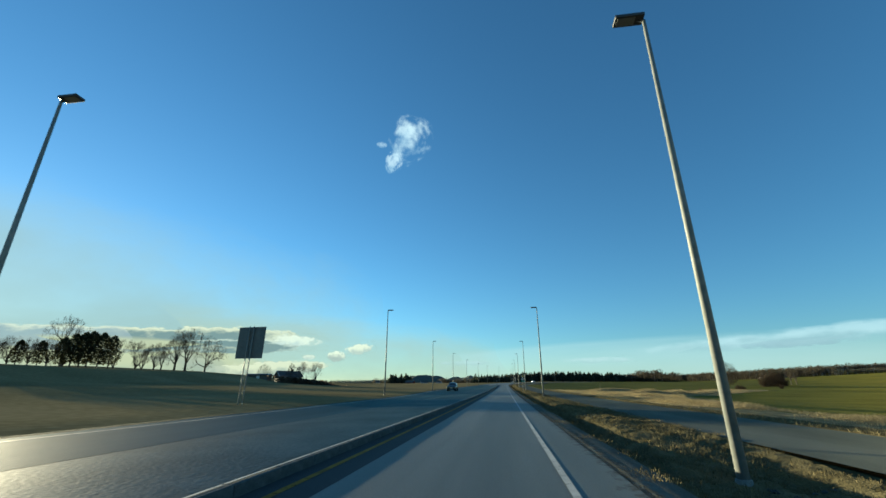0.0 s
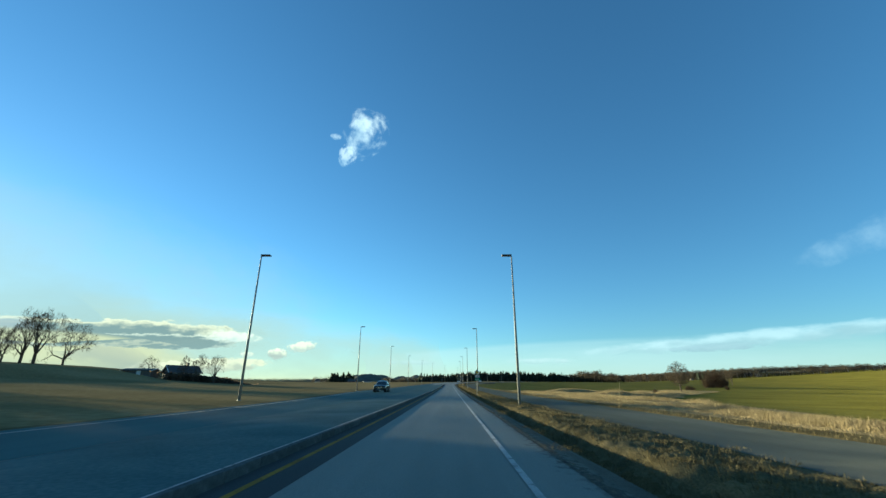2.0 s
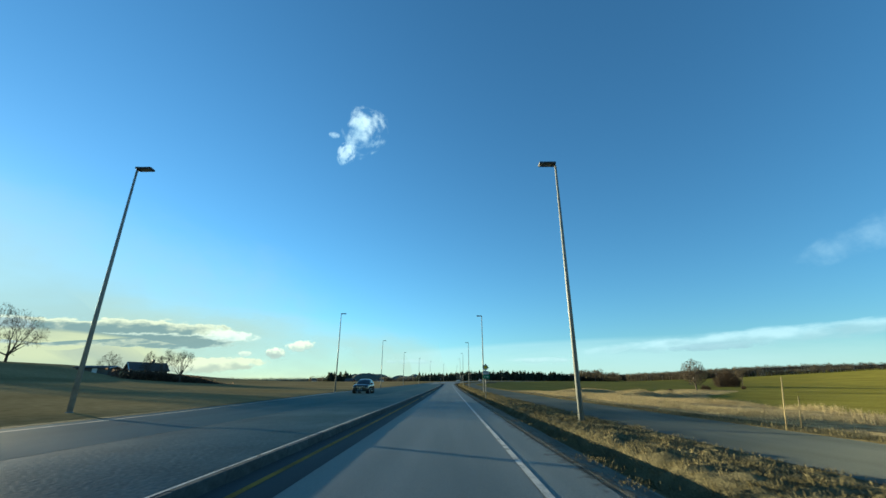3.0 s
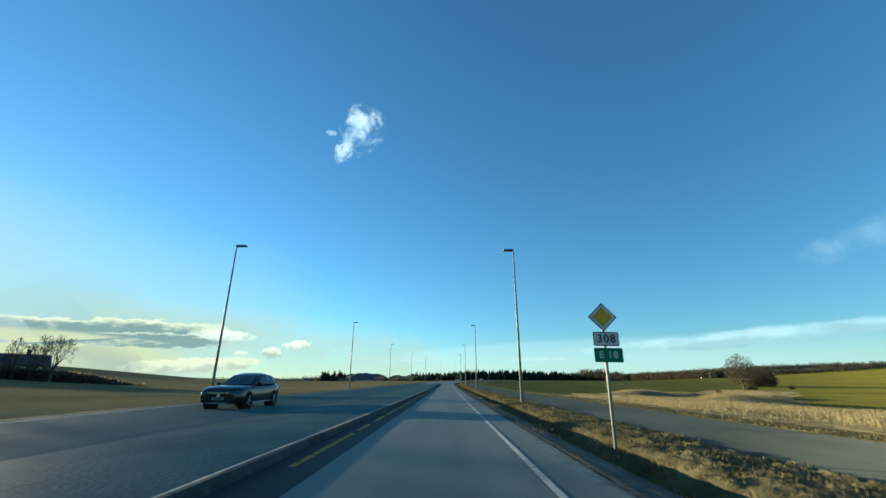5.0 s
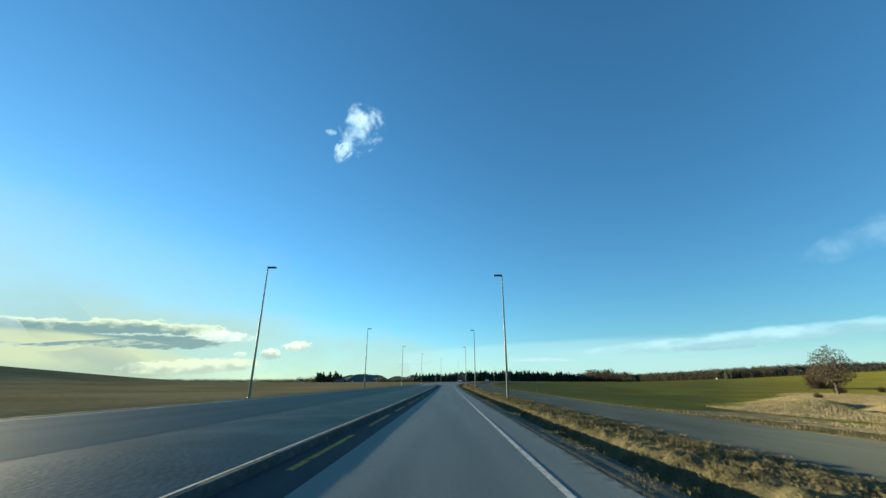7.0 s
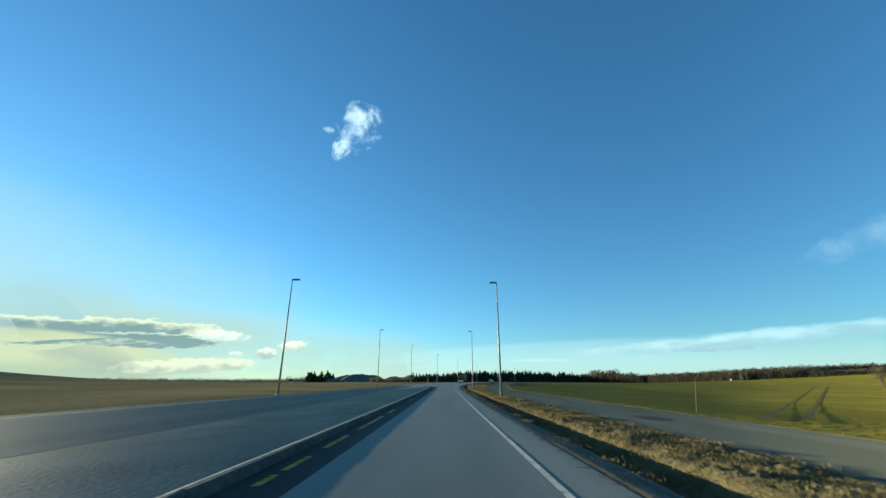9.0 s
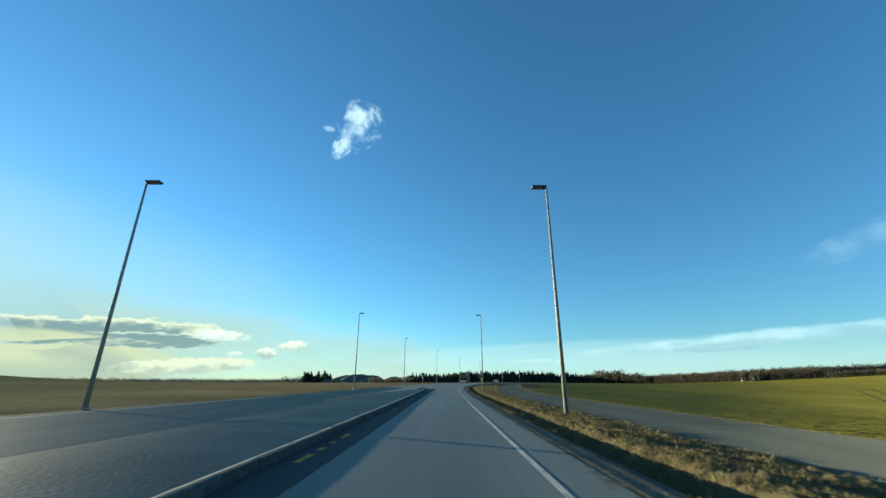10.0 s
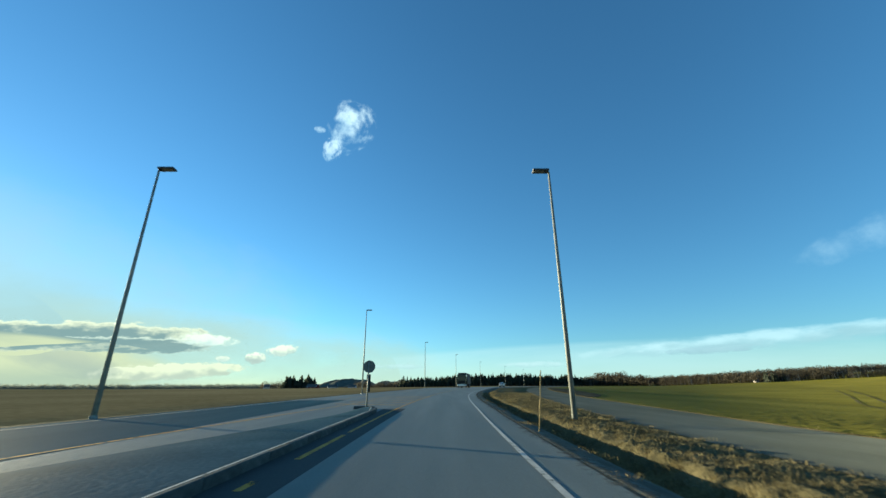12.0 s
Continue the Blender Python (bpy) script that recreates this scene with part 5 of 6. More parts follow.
def road_sign():
    x, y = 3.53, 101.4
    t = thing("road_sign", pose(x, y, rise(y) - 0.19, 0, 1.0, 0), "priority diamond above road number 308 and green E 18 plate", "road sign")
    bm = bmesh.new()
    tube(bm, (0, 0.03, -0.3), (0, 0.03, 3.05), 0.035, 0.035, 12)
    part("post", bm, GALV, t, "galvanised steel post", True)
    top = 2.76
    r = 0.325
    bm = bmesh.new()
    flat_poly(bm, [(0, top + r), (-r, top), (0, top - r), (r, top)][::-1], -0.03, 0.02)
    dia = part("diamond", bm, SIGN_BLACK, t, "black-edged priority diamond")
    bm = bmesh.new()
    q = r - 0.028
    flat_poly(bm, [(0, top + q), (-q, top), (0, top - q), (q, top)][::-1], -0.034, 0.003)
    part("white_field", bm, SIGN_WHITE, dia)
    q = 0.205
    bm = bmesh.new()
    flat_poly(bm, [(0, top + q + 0.012), (-q - 0.012, top), (0, top - q - 0.012), (q + 0.012, top)][::-1], -0.038, 0.003)
    part("inner_edge", bm, SIGN_BLACK, dia)
    bm = bmesh.new()
    flat_poly(bm, [(0, top + q), (-q, top), (0, top - q), (q, top)][::-1], -0.042, 0.003)
    part("yellow_field", bm, SIGN_YELLOW, dia)
    bm = bmesh.new()
    flat_poly(bm, round_rect(0.57, 0.31, 0.03, 0.03, 2.27)[::-1], -0.03, 0.02)
    plate = part("number_plate", bm, SIGN_BLACK, t, "white road number plate with black edge")
    bm = bmesh.new()
    flat_poly(bm, round_rect(0.53, 0.27, 0.02, 0.03, 2.27)[::-1], -0.034, 0.003)
    part("white_field", bm, SIGN_WHITE, plate)
    for i, c in enumerate("308"):
        lettering(c, 0.25, 0.03 + (i - 1) * 0.145, -0.037, 2.27, SIGN_BLACK, plate)
    bm = bmesh.new()
    flat_poly(bm, round_rect(0.63, 0.31, 0.03, 0.05, 1.92)[::-1], -0.03, 0.02)
    plate = part("route_plate", bm, SIGN_GREEN, t, "green motorway route plate")
    for c, q in (("E", -0.16), ("1", 0.03), ("8", 0.15)):
        lettering(c, 0.21, 0.05 + q, -0.033, 1.92, SIGN_WHITE, plate)
    for z in (1.85, 2.0, 2.2, 2.35, 2.7, 2.85):
        bm = bmesh.new()
        box(bm, -0.06, -0.012, z - 0.015, 0.06, 0.07, z + 0.015)
        part("clamp", bm, GALV, t)
    return t


def island_sign():
    x, y = -3.31, 249.9
    t = thing("island_sign", pose(x, y, rise(y) + KERB_H - 0.03, 0, 0, 0), "round grey sign back on a post at the island's tip", "road sign")
    bm = bmesh.new()
    tube(bm, (0, 0, -0.2), (0, 0, 2.15), 0.035, 0.035, 12)
    part("post", bm, GALV, t, soft=True)
    bm = bmesh.new()
    flat_poly(bm, disc(0.31, 0.02, 1.93)[::-1], 0.045, 0.02)
    d = part("disc", bm, SIGN_BACK, t, "dull grey back of a round sign")
    for z in (1.8, 2.06):
        bm = bmesh.new()
        box(bm, -0.2, 0.03, z - 0.02, 0.2, 0.044, z + 0.02)
        part("bracket", bm, GALV, d)
    bm = bmesh.new()
    flat_poly(bm, round_rect(0.2, 0.85, 0.03, 0.02, 1.12)[::-1], 0.045, 0.02)
    part("marker_plate", bm, SIGN_BLACK, t, "narrow dark marker plate")
    return t


def big_sign():
    x, y = -15.4, 51.0
    t = thing("direction_sign", pose(x, y, land(x, y), 0, 0.6, -8), "large dark sign seen from behind on a lattice mast", "road sign")
    bm = bmesh.new()
    box(bm, -1.0, -0.02, 2.70, 1.0, 0.03, 4.64, 0.01)
    p = part("panel", bm, SIGN_BACK, t, "dark grey ribbed sign back")
    for i in range(4):
        bm = bmesh.new()
        zr = 2.95 + i * 0.48
        box(bm, -0.98, -0.05, zr - 0.02, 0.98, -0.021, zr + 0.02)
        part("rib", bm, SIGN_BACK, p)
    for s in (-0.16, 0.16):
        bm = bmesh.new()
        tube(bm, (s, -0.08, -0.5), (s, -0.08, 4.68), 0.035, 0.035, 10)
        part("post", bm, GALV, t, soft=True)
    for i in range(11):
        bm = bmesh.new()
        z = 0.05 + i * 0.42
        s = 1 if i % 2 else -1
        tube(bm, (-0.16 * s, -0.08, z), (0.16 * s, -0.08, z + 0.42), 0.012, 0.012, 6)
        part("brace", bm, GALV, t)
    return t


def marker_pole(x, y, z, high, lean):
    t = thing("marker_pole", pose(x, y, z, 0, lean, 0), "thin pale snow marker stake beside the asphalt", "marker pole", "snow markers")
    bm = bmesh.new()
    tube(bm, (0, 0, -0.2), (0, 0, high), 0.02, 0.014, 8)
    part("stake", bm, REED, t, soft=True)
    return t


road_sign()
island_sign()
big_sign()
marker_pole(2.95, 239.8, verge_height(2.95, 239.8), 1.55, 6)
for x, y, h in ((10.62, 75.9, 1.6), (12.4, 186.4, 1.65), (11.9, 76.9, 1.0)):
    marker_pole(x, y, land(x, y), h, 9)


# ---- buildings ----
WALL_DARK = material("brown_boards", [(0.085, 0.075, 0.066), (0.12, 0.105, 0.092), (0.15, 0.132, 0.116)], 1.5, 12, 0.85, 0.5, 0.02)
WALL_WHITE = material("white_boards", [(0.35, 0.35, 0.34), (0.45, 0.45, 0.44), (0.52, 0.52, 0.51)], 1.5, 12, 0.8, 0.3, 0.02)
WALL_RED = material("red_boards", [(0.10, 0.03, 0.022), (0.15, 0.045, 0.03), (0.19, 0.06, 0.04)], 1.5, 12, 0.85, 0.3, 0.02)
ROOF_DARK = material("dark_roof_tiles", [(0.060, 0.060, 0.062), (0.080, 0.080, 0.080), (0.105, 0.102, 0.098)], 1.0, 9, 0.8, 0.6, 0.03)
GLASS = material("dark_glass", [(0.012, 0.016, 0.02), (0.02, 0.026, 0.03)], 1.0, 4, 0.06, 0, 0, spec=0.5)
TRIM_WHITE = material("white_trim", [(0.55, 0.55, 0.53), (0.7, 0.7, 0.68)], 2, 20, 0.7, 0, 0)


def house(name, m, long, deep, eave, ridge, wall_mat, label, windows=4, chimney=True, category="house"):
    """A gabled house, its ridge along x."""
    t = thing(name, m, label, category)
    l, d = long / 2, deep / 2
    bm = bmesh.new()
    box(bm, -l, -d, -1.5, l, d, eave)
    for s in (-1, 1):
        a = [bm.verts.new((s * l, -d, eave)), bm.verts.new((s * l, d, eave)), bm.verts.new((s * l, 0, ridge))]
        b = [bm.verts.new((s * (l - 0.2), -d, eave)), bm.verts.new((s * (l - 0.2), d, eave)), bm.verts.new((s * (l - 0.2), 0, ridge))]
        bm.faces.new(a if s > 0 else a[::-1])
        bm.faces.new(b[::-1] if s > 0 else b)
    part("wall", bm, wall_mat, t)
    rise_r, over = ridge - eave, 0.5
    for s in (-1, 1):
        bm = bmesh.new()
        drop = over * rise_r / d
        pts = [(s * (d + over), eave - drop), (0, ridge), (0, ridge + 0.18), (s * (d + over), eave - drop + 0.18)]
        a = [bm.verts.new((-l - 0.4, y, z)) for y, z in pts]
        b = [bm.verts.new((l + 0.4, y, z)) for y, z in pts]
        bm.faces.new(a)
        bm.faces.new(b[::-1])
        for i in range(4):
            bm.faces.new((a[(i + 1) % 4], a[i], b[i], b[(i + 1) % 4]))
        bmesh.ops.recalc_face_normals(bm, faces=bm.faces)
        part("roof", bm, ROOF_DARK, t)
        for e in (-1, 1):
            bm = bmesh.new()
            tube(bm, (e * (l + 0.42), s * (d + over), eave - drop + 0.06), (e * (l + 0.42), 0, ridge + 0.06), 0.09, 0.09, 4)
            part("bargeboard", bm, TRIM_WHITE, t, "pale gable board")
    for i in range(windows):
        x = -l + long * (i + 0.5) / windows
        bm = bmesh.new()
        box(bm, x - 0.6, -d - 0.06, eave * 0.38, x + 0.6, -d + 0.02, eave * 0.86)
        w = part("window", bm, TRIM_WHITE, t)
        for s in (-1, 1):
            bm = bmesh.new()
            box(bm, x + s * 0.28 - 0.23, -d - 0.075, eave * 0.42, x + s * 0.28 + 0.23, -d - 0.055, eave * 0.82)
            part("pane", bm, GLASS, w)
    bm = bmesh.new()
    box(bm, l * 0.15 - 0.5, -d - 0.05, 0, l * 0.15 + 0.5, -d + 0.02, 2.0)
    part("door", bm, TRIM_WHITE, t)
    if chimney:
        bm = bmesh.new()
        box(bm, l * 0.3 - 0.3, -0.3, ridge - 0.6, l * 0.3 + 0.3, 0.3, ridge + 0.9)
        part("chimney", bm, GRANITE_DARK, t)
    return t


zz = rise(162.0) + 1.75
house("house", pose(-72.0, 162.0, zz, 0, 0, 50), 7.2, 5.6, 2.1, 3.75, WALL_DARK, "low dark brown house with a dark gabled roof", 3)
house("shed", pose(-80.0, 157.8, rise(157.8) + 2.1, 0, 0, 10), 6.6, 4.4, 2.1, 2.5, WALL_DARK, "flat dark shed beside the low house", 0, False, "shed")


for name, x, y, turn, l, d, e, r, mat, label in [
        ("farmhouse", -254, 866, 10, 8, 7, 4.5, 8, WALL_WHITE, "white far farmhouse beside dark spruces"),
        ("barn", -186, 866, -15, 17, 10, 4, 8, WALL_RED, "red-brown far barn with a dark roof"),
        ("farmhouse", -160, 880, 20, 14, 8, 4, 7, WALL_WHITE, "white far farmhouse among fields"),
        ("farmhouse", -132, 890, -5, 11, 8, 4, 7, WALL_WHITE, "small white far house among fields"),
        ("farmhouse", 404, 764, 0, 5, 4, 1.5, 2.6, WALL_DARK, "low dark far cabin at the wood's edge"),
        ("farmhouse", 436, 740, 15, 6, 5, 2.4, 4.2, WALL_WHITE, "small white far house at the wood's edge"),
        ("farmhouse", 560, 520, 15, 11, 8, 4, 7, WALL_WHITE, "white far house on the hillside")]:
    house(name, pose(x, y, ground_z(x, y), 0, 0, turn), l, d, e, r, mat, label, 3, False)


def hedge_bank():
    """Dark brush added in place of the shaded side of the low bank beside the house."""
    rng = random.Random(77)
    v, f = [], []
    for i in range(7500):
        k = rng.random()
        x, y = -70 + 12.5 * k + rng.gauss(0, 1.5), 154 + 14 * k + rng.gauss(0, 1.5)
        top = (1.7 + 0.5 * noise.noise((x * 0.5, y * 0.5, 0))) * (1 - smooth(k, 0.6, 1.0))
        c = Vector((x, y, land(x, y) + rng.uniform(0, 1) * top))
        d = Vector((rng.uniform(-1, 1), rng.uniform(-1, 1), rng.uniform(-1, 1))).normalized() * rng.uniform(0.15, 0.4)
        e = Vector((rng.uniform(-1, 1), rng.uniform(-1, 1), rng.uniform(-1, 1))).normalized() * rng.uniform(0.1, 0.3)
        n = len(v)
        v += [tuple(c - d), tuple(c + e), tuple(c + d), tuple(c - e)]
        f.append((n, n + 1, n + 2, n + 3))
    return tagged(mesh_object("hedge", v, f, BRUSH), "dark brown brush standing in for the bank's shaded side", "hedge", kind="stuff")


hedge_bank()


# ---- vehicles ----
CAR_PAINT = material("dark_car_paint", [(0.006, 0.013, 0.017), (0.009, 0.017, 0.022)], 2, 8, 0.09, 0, 0, 0.0, spec=0.5)
SILVER_PAINT = material("silver_car_paint", [(0.35, 0.36, 0.37), (0.42, 0.43, 0.44)], 2, 8, 0.3, 0, 0, 0.6, spec=0.5)
RUBBER = material("tyre_rubber", [(0.012, 0.012, 0.012), (0.022, 0.022, 0.021)], 5, 40, 0.85, 0.3, 0.004)
CHROME = material("bright_trim", [(0.55, 0.56, 0.56), (0.65, 0.66, 0.66)], 3, 20, 0.2, 0, 0, 0.9, spec=0.5)
ALLOY = material("alloy", [(0.25, 0.25, 0.25), (0.35, 0.35, 0.35)], 3, 20, 0.35, 0, 0, 0.8)
LAMP_CLEAR = material("headlight_glass", [(0.13, 0.14, 0.145), (0.19, 0.20, 0.205)], 3, 20, 0.12, 0, 0, spec=0.5)
# white plate with its shade put into the grey
PLATE_GREY = material("shaded_plate", [(0.20, 0.21, 0.21), (0.26, 0.27, 0.27)], 3, 30, 0.6, 0, 0)
LAMP_RED = material("tail_light_red", [(0.25, 0.01, 0.01), (0.32, 0.015, 0.012)], 3, 20, 0.2, 0, 0)
PLASTIC = material("black_plastic", [(0.012, 0.012, 0.013), (0.02, 0.02, 0.021)], 3, 30, 0.6, 0, 0)


def loft(bm, rings, cap=True):
    loops = [[bm.verts.new(p) for p in ring] for ring in rings]
    n = len(loops[0])
    for a, b in zip(loops, loops[1:]):
        for i in range(n):
            j = (i + 1) % n
            bm.faces.new((a[i], a[j], b[j], b[i]))
    if cap:
        bm.faces.new(loops[0][::-1])
        bm.faces.new(loops[-1])
    bmesh.ops.recalc_face_normals(bm, faces=bm.faces)
    return bm


def wheel(parent, x, y, r, w, side):
    bm = bmesh.new()
    prof = [(0.62 * r, -w / 2), (0.93 * r, -w / 2), (r, -w * 0.36), (r, w * 0.36), (0.93 * r, w / 2), (0.62 * r, w / 2)]
    n = 24
    rings = [[(q, rr * math.cos(2 * math.pi * i / n), rr * math.sin(2 * math.pi * i / n)) for rr, q in prof] for i in range(n)]
    loops = [[bm.verts.new(p) for p in ring] for ring in rings]
    for i in range(n):
        a, b = loops[i], loops[(i + 1) % n]
        for k in range(len(prof)):
            j = (k + 1) % len(prof)
            bm.faces.new((a[k], a[j], b[j], b[k]))
    bmesh.ops.recalc_face_normals(bm, faces=bm.faces)
    tyre = part("wheel", bm, RUBBER, parent, soft=False)
    tyre.location = (x, y, r)
    bm = bmesh.new()
    tube(bm, (side * w * 0.30, 0, 0), (side * w * 0.36, 0, 0), 0.2 * r, 0.2 * r, 12)
    for i in range(5):
        a = 2 * math.pi * i / 5
        tube(bm, (side * w * 0.33, 0.1 * r * math.cos(a), 0.1 * r * math.sin(a)), (side * w * 0.36, 0.63 * r * math.cos(a), 0.63 * r * math.sin(a)), 0.1 * r, 0.08 * r, 6)
    part("rim", bm, ALLOY, tyre)
    return tyre


def car(m, paint, label):
    """A mid-size five-door car, 4.7 m long, its nose towards -y."""
    t = thing("car", m, label, "car")
    st = [(-2.40, 0.70, 0.34, 0.66, 0.80), (-2.34, 0.84, 0.26, 0.74, 0.89), (-2.15, 0.91, 0.22, 0.82, 0.97), (-1.85, 0.94, 0.22, 0.88, 1.02), (-1.2, 0.95, 0.22, 0.93, 1.06), (-0.75, 0.94, 0.22, 0.94, 1.06),
          (0.3, 0.94, 0.22, 0.97, 1.06), (1.3, 0.94, 0.22, 1.0, 1.09), (1.9, 0.92, 0.25, 1.02, 1.1), (2.2, 0.87, 0.3, 1.0, 1.08), (2.34, 0.76, 0.38, 0.95, 1.02)]
    rings = []
    for y, hw, zl, zs, zt in st:
        half = [(hw * 0.80, zl), (hw * 0.97, zl + 0.10), (hw, zl + 0.3), (hw * 0.985, (zl + zs) / 2 + 0.1), (hw * 0.97, zs), (hw * 0.86, zt - 0.03), (hw * 0.5, zt), (0, zt + 0.008)]
        rings.append([(x, y, z) for x, z in half] + [(-x, y, z) for x, z in half[-2::-1]])
    bm = bmesh.new()
    loft(bm, rings)
    body = part("body", bm, paint, t, soft=True)
    rounded = body.modifiers.new("rounded", "SUBSURF")
    rounded.levels = rounded.render_levels = 2
    cs = [(-1.02, 0.80, 0.78, 0.96, 1.0), (-0.5, 0.84, 0.72, 0.96, 1.32), (-0.05, 0.87, 0.66, 0.96, 1.56), (0.5, 0.88, 0.66, 0.97, 1.65), (1.2, 0.88, 0.65, 0.98, 1.62), (1.75, 0.85, 0.62, 1.0, 1.48), (2.25, 0.78, 0.64, 1.0, 1.12)]
    rings = []
    for y, wb, wt, zb, zt in cs:
        half = [(wb, zb), (wb * 0.6 + wt * 0.4, zb + (zt - zb) * 0.5), (wt, zt - (zt - zb) * 0.08), (wt * 0.55, zt), (0, zt + 0.01)]
        rings.append([(x, y, z) for x, z in half] + [(-x, y, z) for x, z in half[-2::-1]])
    bm = bmesh.new()
    loft(bm, rings)
    cabin = part("cabin", bm, paint, t, soft=True)
    rounded = cabin.modifiers.new("rounded", "SUBSURF")
    rounded.levels = rounded.render_levels = 2

    def pane(name, quad):
        g = bmesh.new()
        vs = [Vector(p) for p in quad]
        nrm = (vs[1] - vs[0]).cross(vs[2] - vs[0]).normalized() * 0.014
        a = [g.verts.new(p + nrm) for p in vs]
        b = [g.verts.new(p - nrm) for p in vs]
        g.faces.new(a)
        g.faces.new(b[::-1])
        for i in range(4):
            g.faces.new((a[(i + 1) % 4], a[i], b[i], b[(i + 1) % 4]))
        return part(name, g, GLASS, t)
    pane("windscreen", [(-0.70, -0.90, 1.07), (0.70, -0.90, 1.07), (0.57, -0.13, 1.49), (-0.57, -0.13, 1.49)])
    pane("rear_window", [(0.62, 2.13, 1.18), (-0.62, 2.13, 1.18), (-0.54, 1.82, 1.43), (0.54, 1.82, 1.43)])
    for s in (-1, 1):
        pane("side_window", [(s * 0.845, -0.42, 1.08), (s * 0.86, 0.42, 1.08), (s * 0.675, 0.42, 1.54), (s * 0.665, 0.02, 1.47)])
        pane("side_window", [(s * 0.86, 0.50, 1.08), (s * 0.855, 1.35, 1.10), (s * 0.67, 1.25, 1.51), (s * 0.675, 0.50, 1.55)])
        pane("side_window", [(s * 0.85, 1.42, 1.11), (s * 0.80, 1.95, 1.14), (s * 0.66, 1.62, 1.44), (s * 0.67, 1.33, 1.50)])
        g = bmesh.new()
        box(g, min(s * 0.93, s * 1.12), -0.62, 1.02, max(s * 0.93, s * 1.12), -0.45, 1.17, 0.04)
        part("mirror", g, paint, t)
        g = bmesh.new()
        flat_poly(g, [(s * 0.46, 0.70), (s * 0.76, 0.69), (s * 0.82, 0.80), (s * 0.50, 0.77)], -2.31, 0.18)
        bmesh.ops.recalc_face_normals(g, faces=g.faces)
        part("headlight", g, LAMP_CLEAR, body, "clear glass headlight")
        g = bmesh.new()
        box(g, min(s * 0.4, s * 0.82), 2.22, 0.84, max(s * 0.4, s * 0.82), 2.36, 0.95, 0.02)
        part("tail_light", g, LAMP_RED, body, "red tail light")
        for yy in (-1.42, 1.45):
            g = bmesh.new()
            tube(g, (s * 0.60, yy, 0.36), (s * 0.948, yy, 0.36), 0.41, 0.41, 24)
            part("wheel_arch", g, PLASTIC, body)
            wheel(t, s * 0.86, yy, 0.36, 0.235, s)
        g = bmesh.new()
        box(g, min(s * 0.935, s * 0.965), -1.0, 0.27, max(s * 0.935, s * 0.965), 1.05, 0.305, 0.01)
        part("side_sill", g, CHROME, body, "bright strip along the sill")
        g = bmesh.new()
        box(g, min(s * 0.95, s * 0.975), 0.12, 0.88, max(s * 0.95, s * 0.975), 0.32, 0.91)
        part("door_handle", g, CHROME, body)
    g = bmesh.new()
    box(g, -0.46, -2.385, 0.48, 0.46, -2.28, 0.76, 0.04)
    grille = part("grille", g, PLASTIC, body, "black grille with a chrome bar")
    g = bmesh.new()
    box(g, -0.45, -2.40, 0.70, 0.45, -2.37, 0.735)
    part("grille_bar", g, CHROME, grille)
    g = bmesh.new()
    flat_poly(g, disc(0.075, 0, 0.61, 20)[::-1], -2.405, 0.02)
    part("badge", g, CHROME, grille)
    g = bmesh.new()
    bow = [(-0.88, -2.02, 0.47), (-0.80, -2.20, 0.38), (-0.62, -2.30, 0.31), (-0.3, -2.345, 0.285), (0.3, -2.345, 0.285), (0.62, -2.30, 0.31), (0.80, -2.20, 0.38), (0.88, -2.02, 0.47)]
    for a, b in zip(bow, bow[1:]):
        tube(g, a, b, 0.022, 0.022, 6)
    part("bumper_trim", g, CHROME, body, "bright lower bumper trim")
    for y0 in (-2.40, 2.335):
        g = bmesh.new()
        box(g, -0.26, y0, 0.42, 0.26, y0 + 0.025, 0.53)
        plate = part("number_plate", g, PLATE_GREY, body, "white number plate with a dark bar")
        g = bmesh.new()
        box(g, -0.2, y0 - 0.004 if y0 < 0 else y0 + 0.024, 0.45, 0.2, y0 + 0.001 if y0 < 0 else y0 + 0.03, 0.50)
        part("dark_bar", g, SIGN_BLACK, plate)
    return t


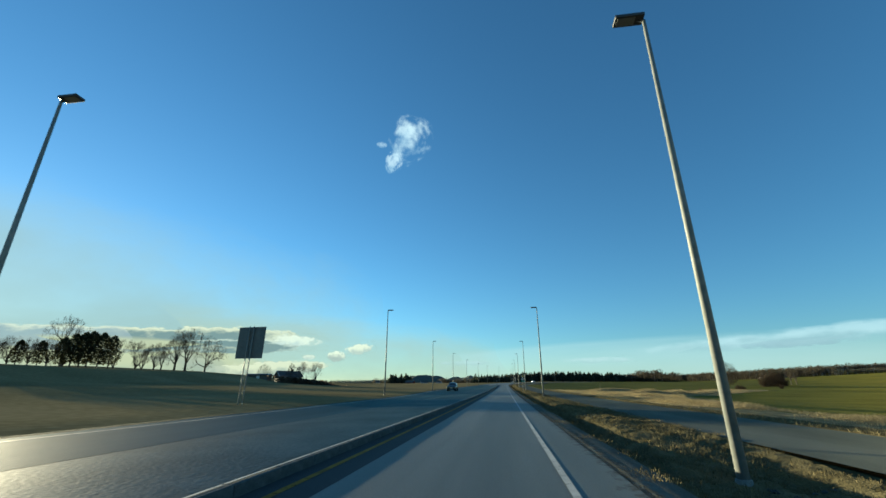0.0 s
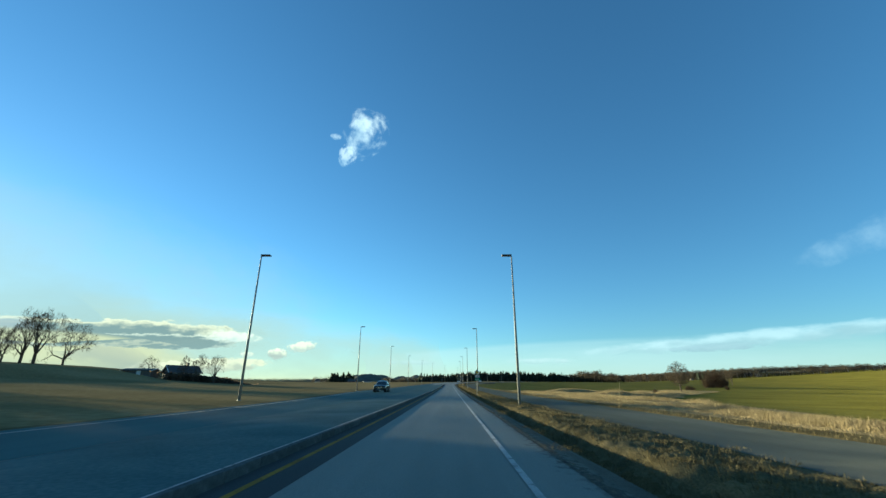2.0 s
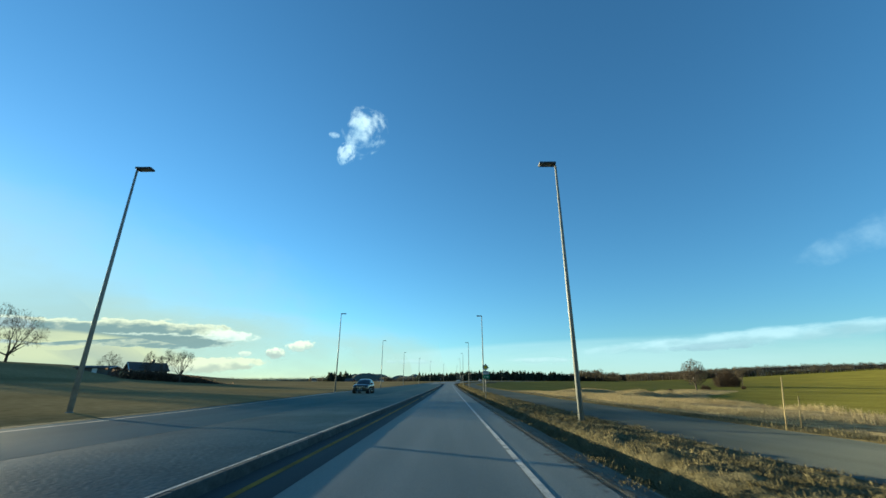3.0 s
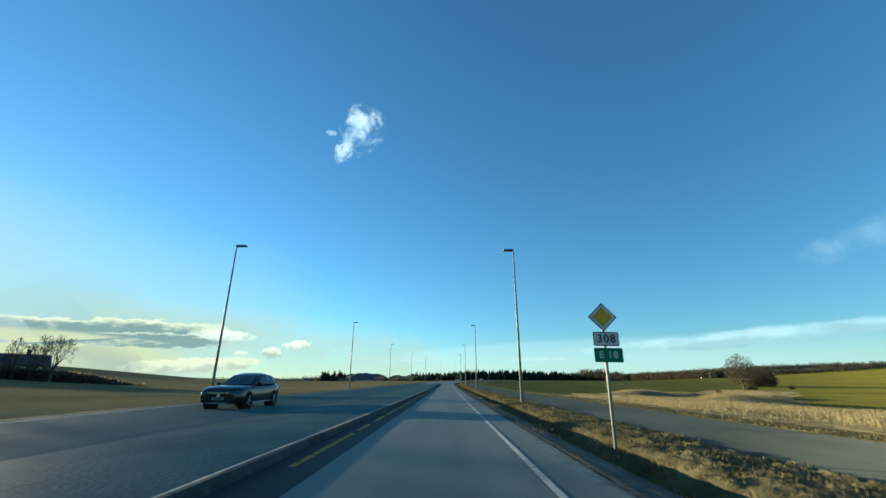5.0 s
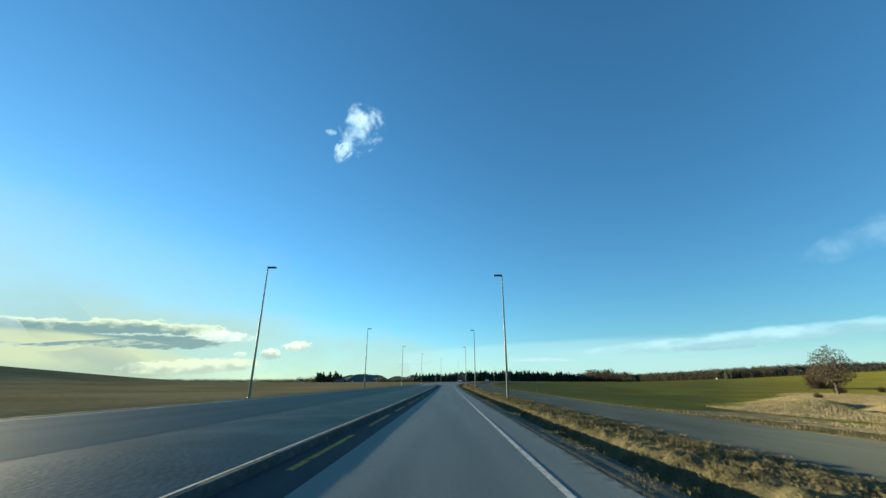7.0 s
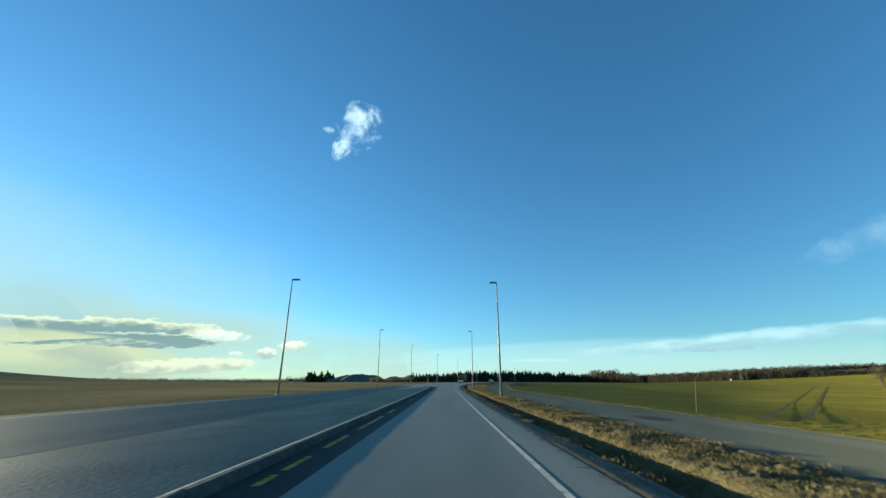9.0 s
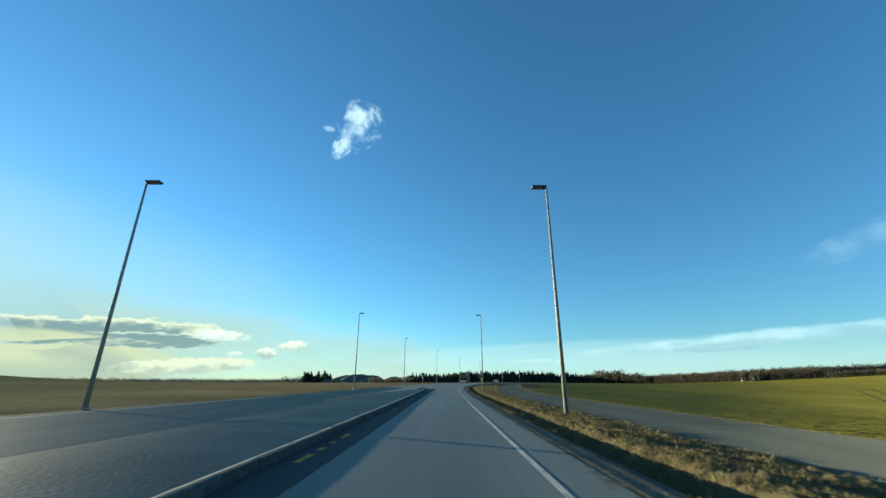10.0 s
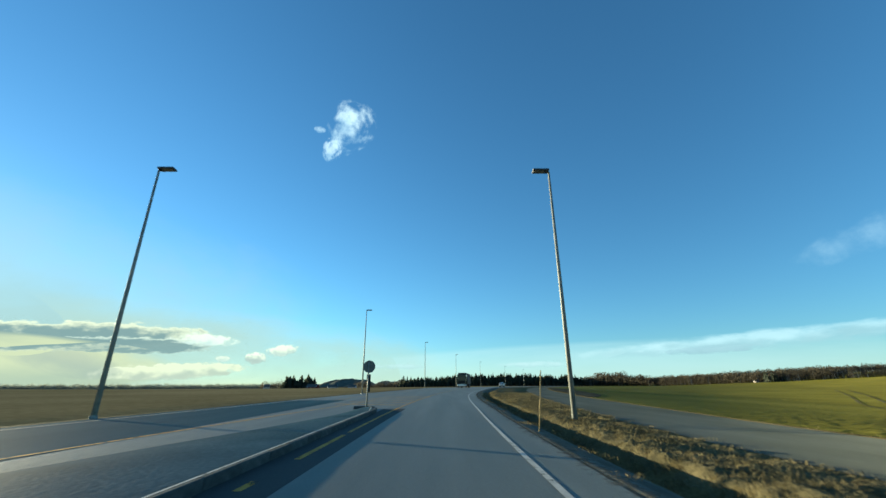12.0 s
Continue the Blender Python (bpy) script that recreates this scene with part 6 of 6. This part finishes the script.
def lorry(m):
    """A cab-over lorry with a box body, its nose towards -y."""
    t = thing("lorry", m, "dark cab-over lorry with white bumper and dark box body", "lorry")
    bm = bmesh.new()
    box(bm, -1.22, -3.0, 0.55, 1.22, -0.9, 3.35, 0.14)
    cab = part("cab", bm, CAR_PAINT, t)
    bm = bmesh.new()
    box(bm, -1.1, -2.3, 3.3, 1.1, -0.95, 3.8, 0.12)
    part("roof_fairing", bm, CAR_PAINT, cab)
    bm = bmesh.new()
    box(bm, -1.05, -3.03, 1.85, 1.05, -2.98, 2.75, 0.02)
    part("windscreen", bm, GLASS, cab)
    bm = bmesh.new()
    box(bm, -0.95, -3.04, 0.95, 0.95, -2.98, 1.7, 0.03)
    part("grille", bm, PLASTIC, cab)
    bm = bmesh.new()
    box(bm, -1.22, -3.12, 0.35, 1.22, -2.9, 0.85, 0.05)
    part("bumper", bm, TRIM_WHITE, t)
    for s in (-1, 1):
        bm = bmesh.new()
        box(bm, min(s * 0.75, s * 1.12), -3.15, 0.55, max(s * 0.75, s * 1.12), -3.11, 0.75, 0.02)
        part("headlight", bm, LAMP_CLEAR, cab)
        bm = bmesh.new()
        box(bm, min(s * 1.28, s * 1.5), -2.95, 1.9, max(s * 1.28, s * 1.5), -2.8, 2.6, 0.03)
        part("mirror", bm, PLASTIC, cab)
        bm = bmesh.new()
        tube(bm, (s * 1.2, -2.85, 2.7), (s * 1.4, -2.87, 2.6), 0.03, 0.03, 6)
        part("mirror_arm", bm, PLASTIC, cab)
        for yy in (-2.1, 3.0, 4.3):
            wheel(t, s * 1.05, yy, 0.5, 0.32, s)
    bm = bmesh.new()
    box(bm, -1.27, -0.7, 1.05, 1.27, 5.6, 3.7, 0.04)
    part("box_body", bm, WALL_DARK, t)
    bm = bmesh.new()
    box(bm, -0.45, -2.8, 0.6, 0.45, 5.5, 1.04, 0.03)
    part("chassis", bm, PLASTIC, t)
    return t


car(pose(-10.06, 113.45, rise(113.45), 0.9, 0, 0), CAR_PAINT, "dark blue-black sport utility car with chrome trim")
car(pose(24.8, 392.0, rise(392.0), 0, 0, 180 - 16), SILVER_PAINT, "silver car far ahead on the bend")
lorry(pose(7.2, 345.0, rise(345.0), 0, 0, -12))


build_kerb()
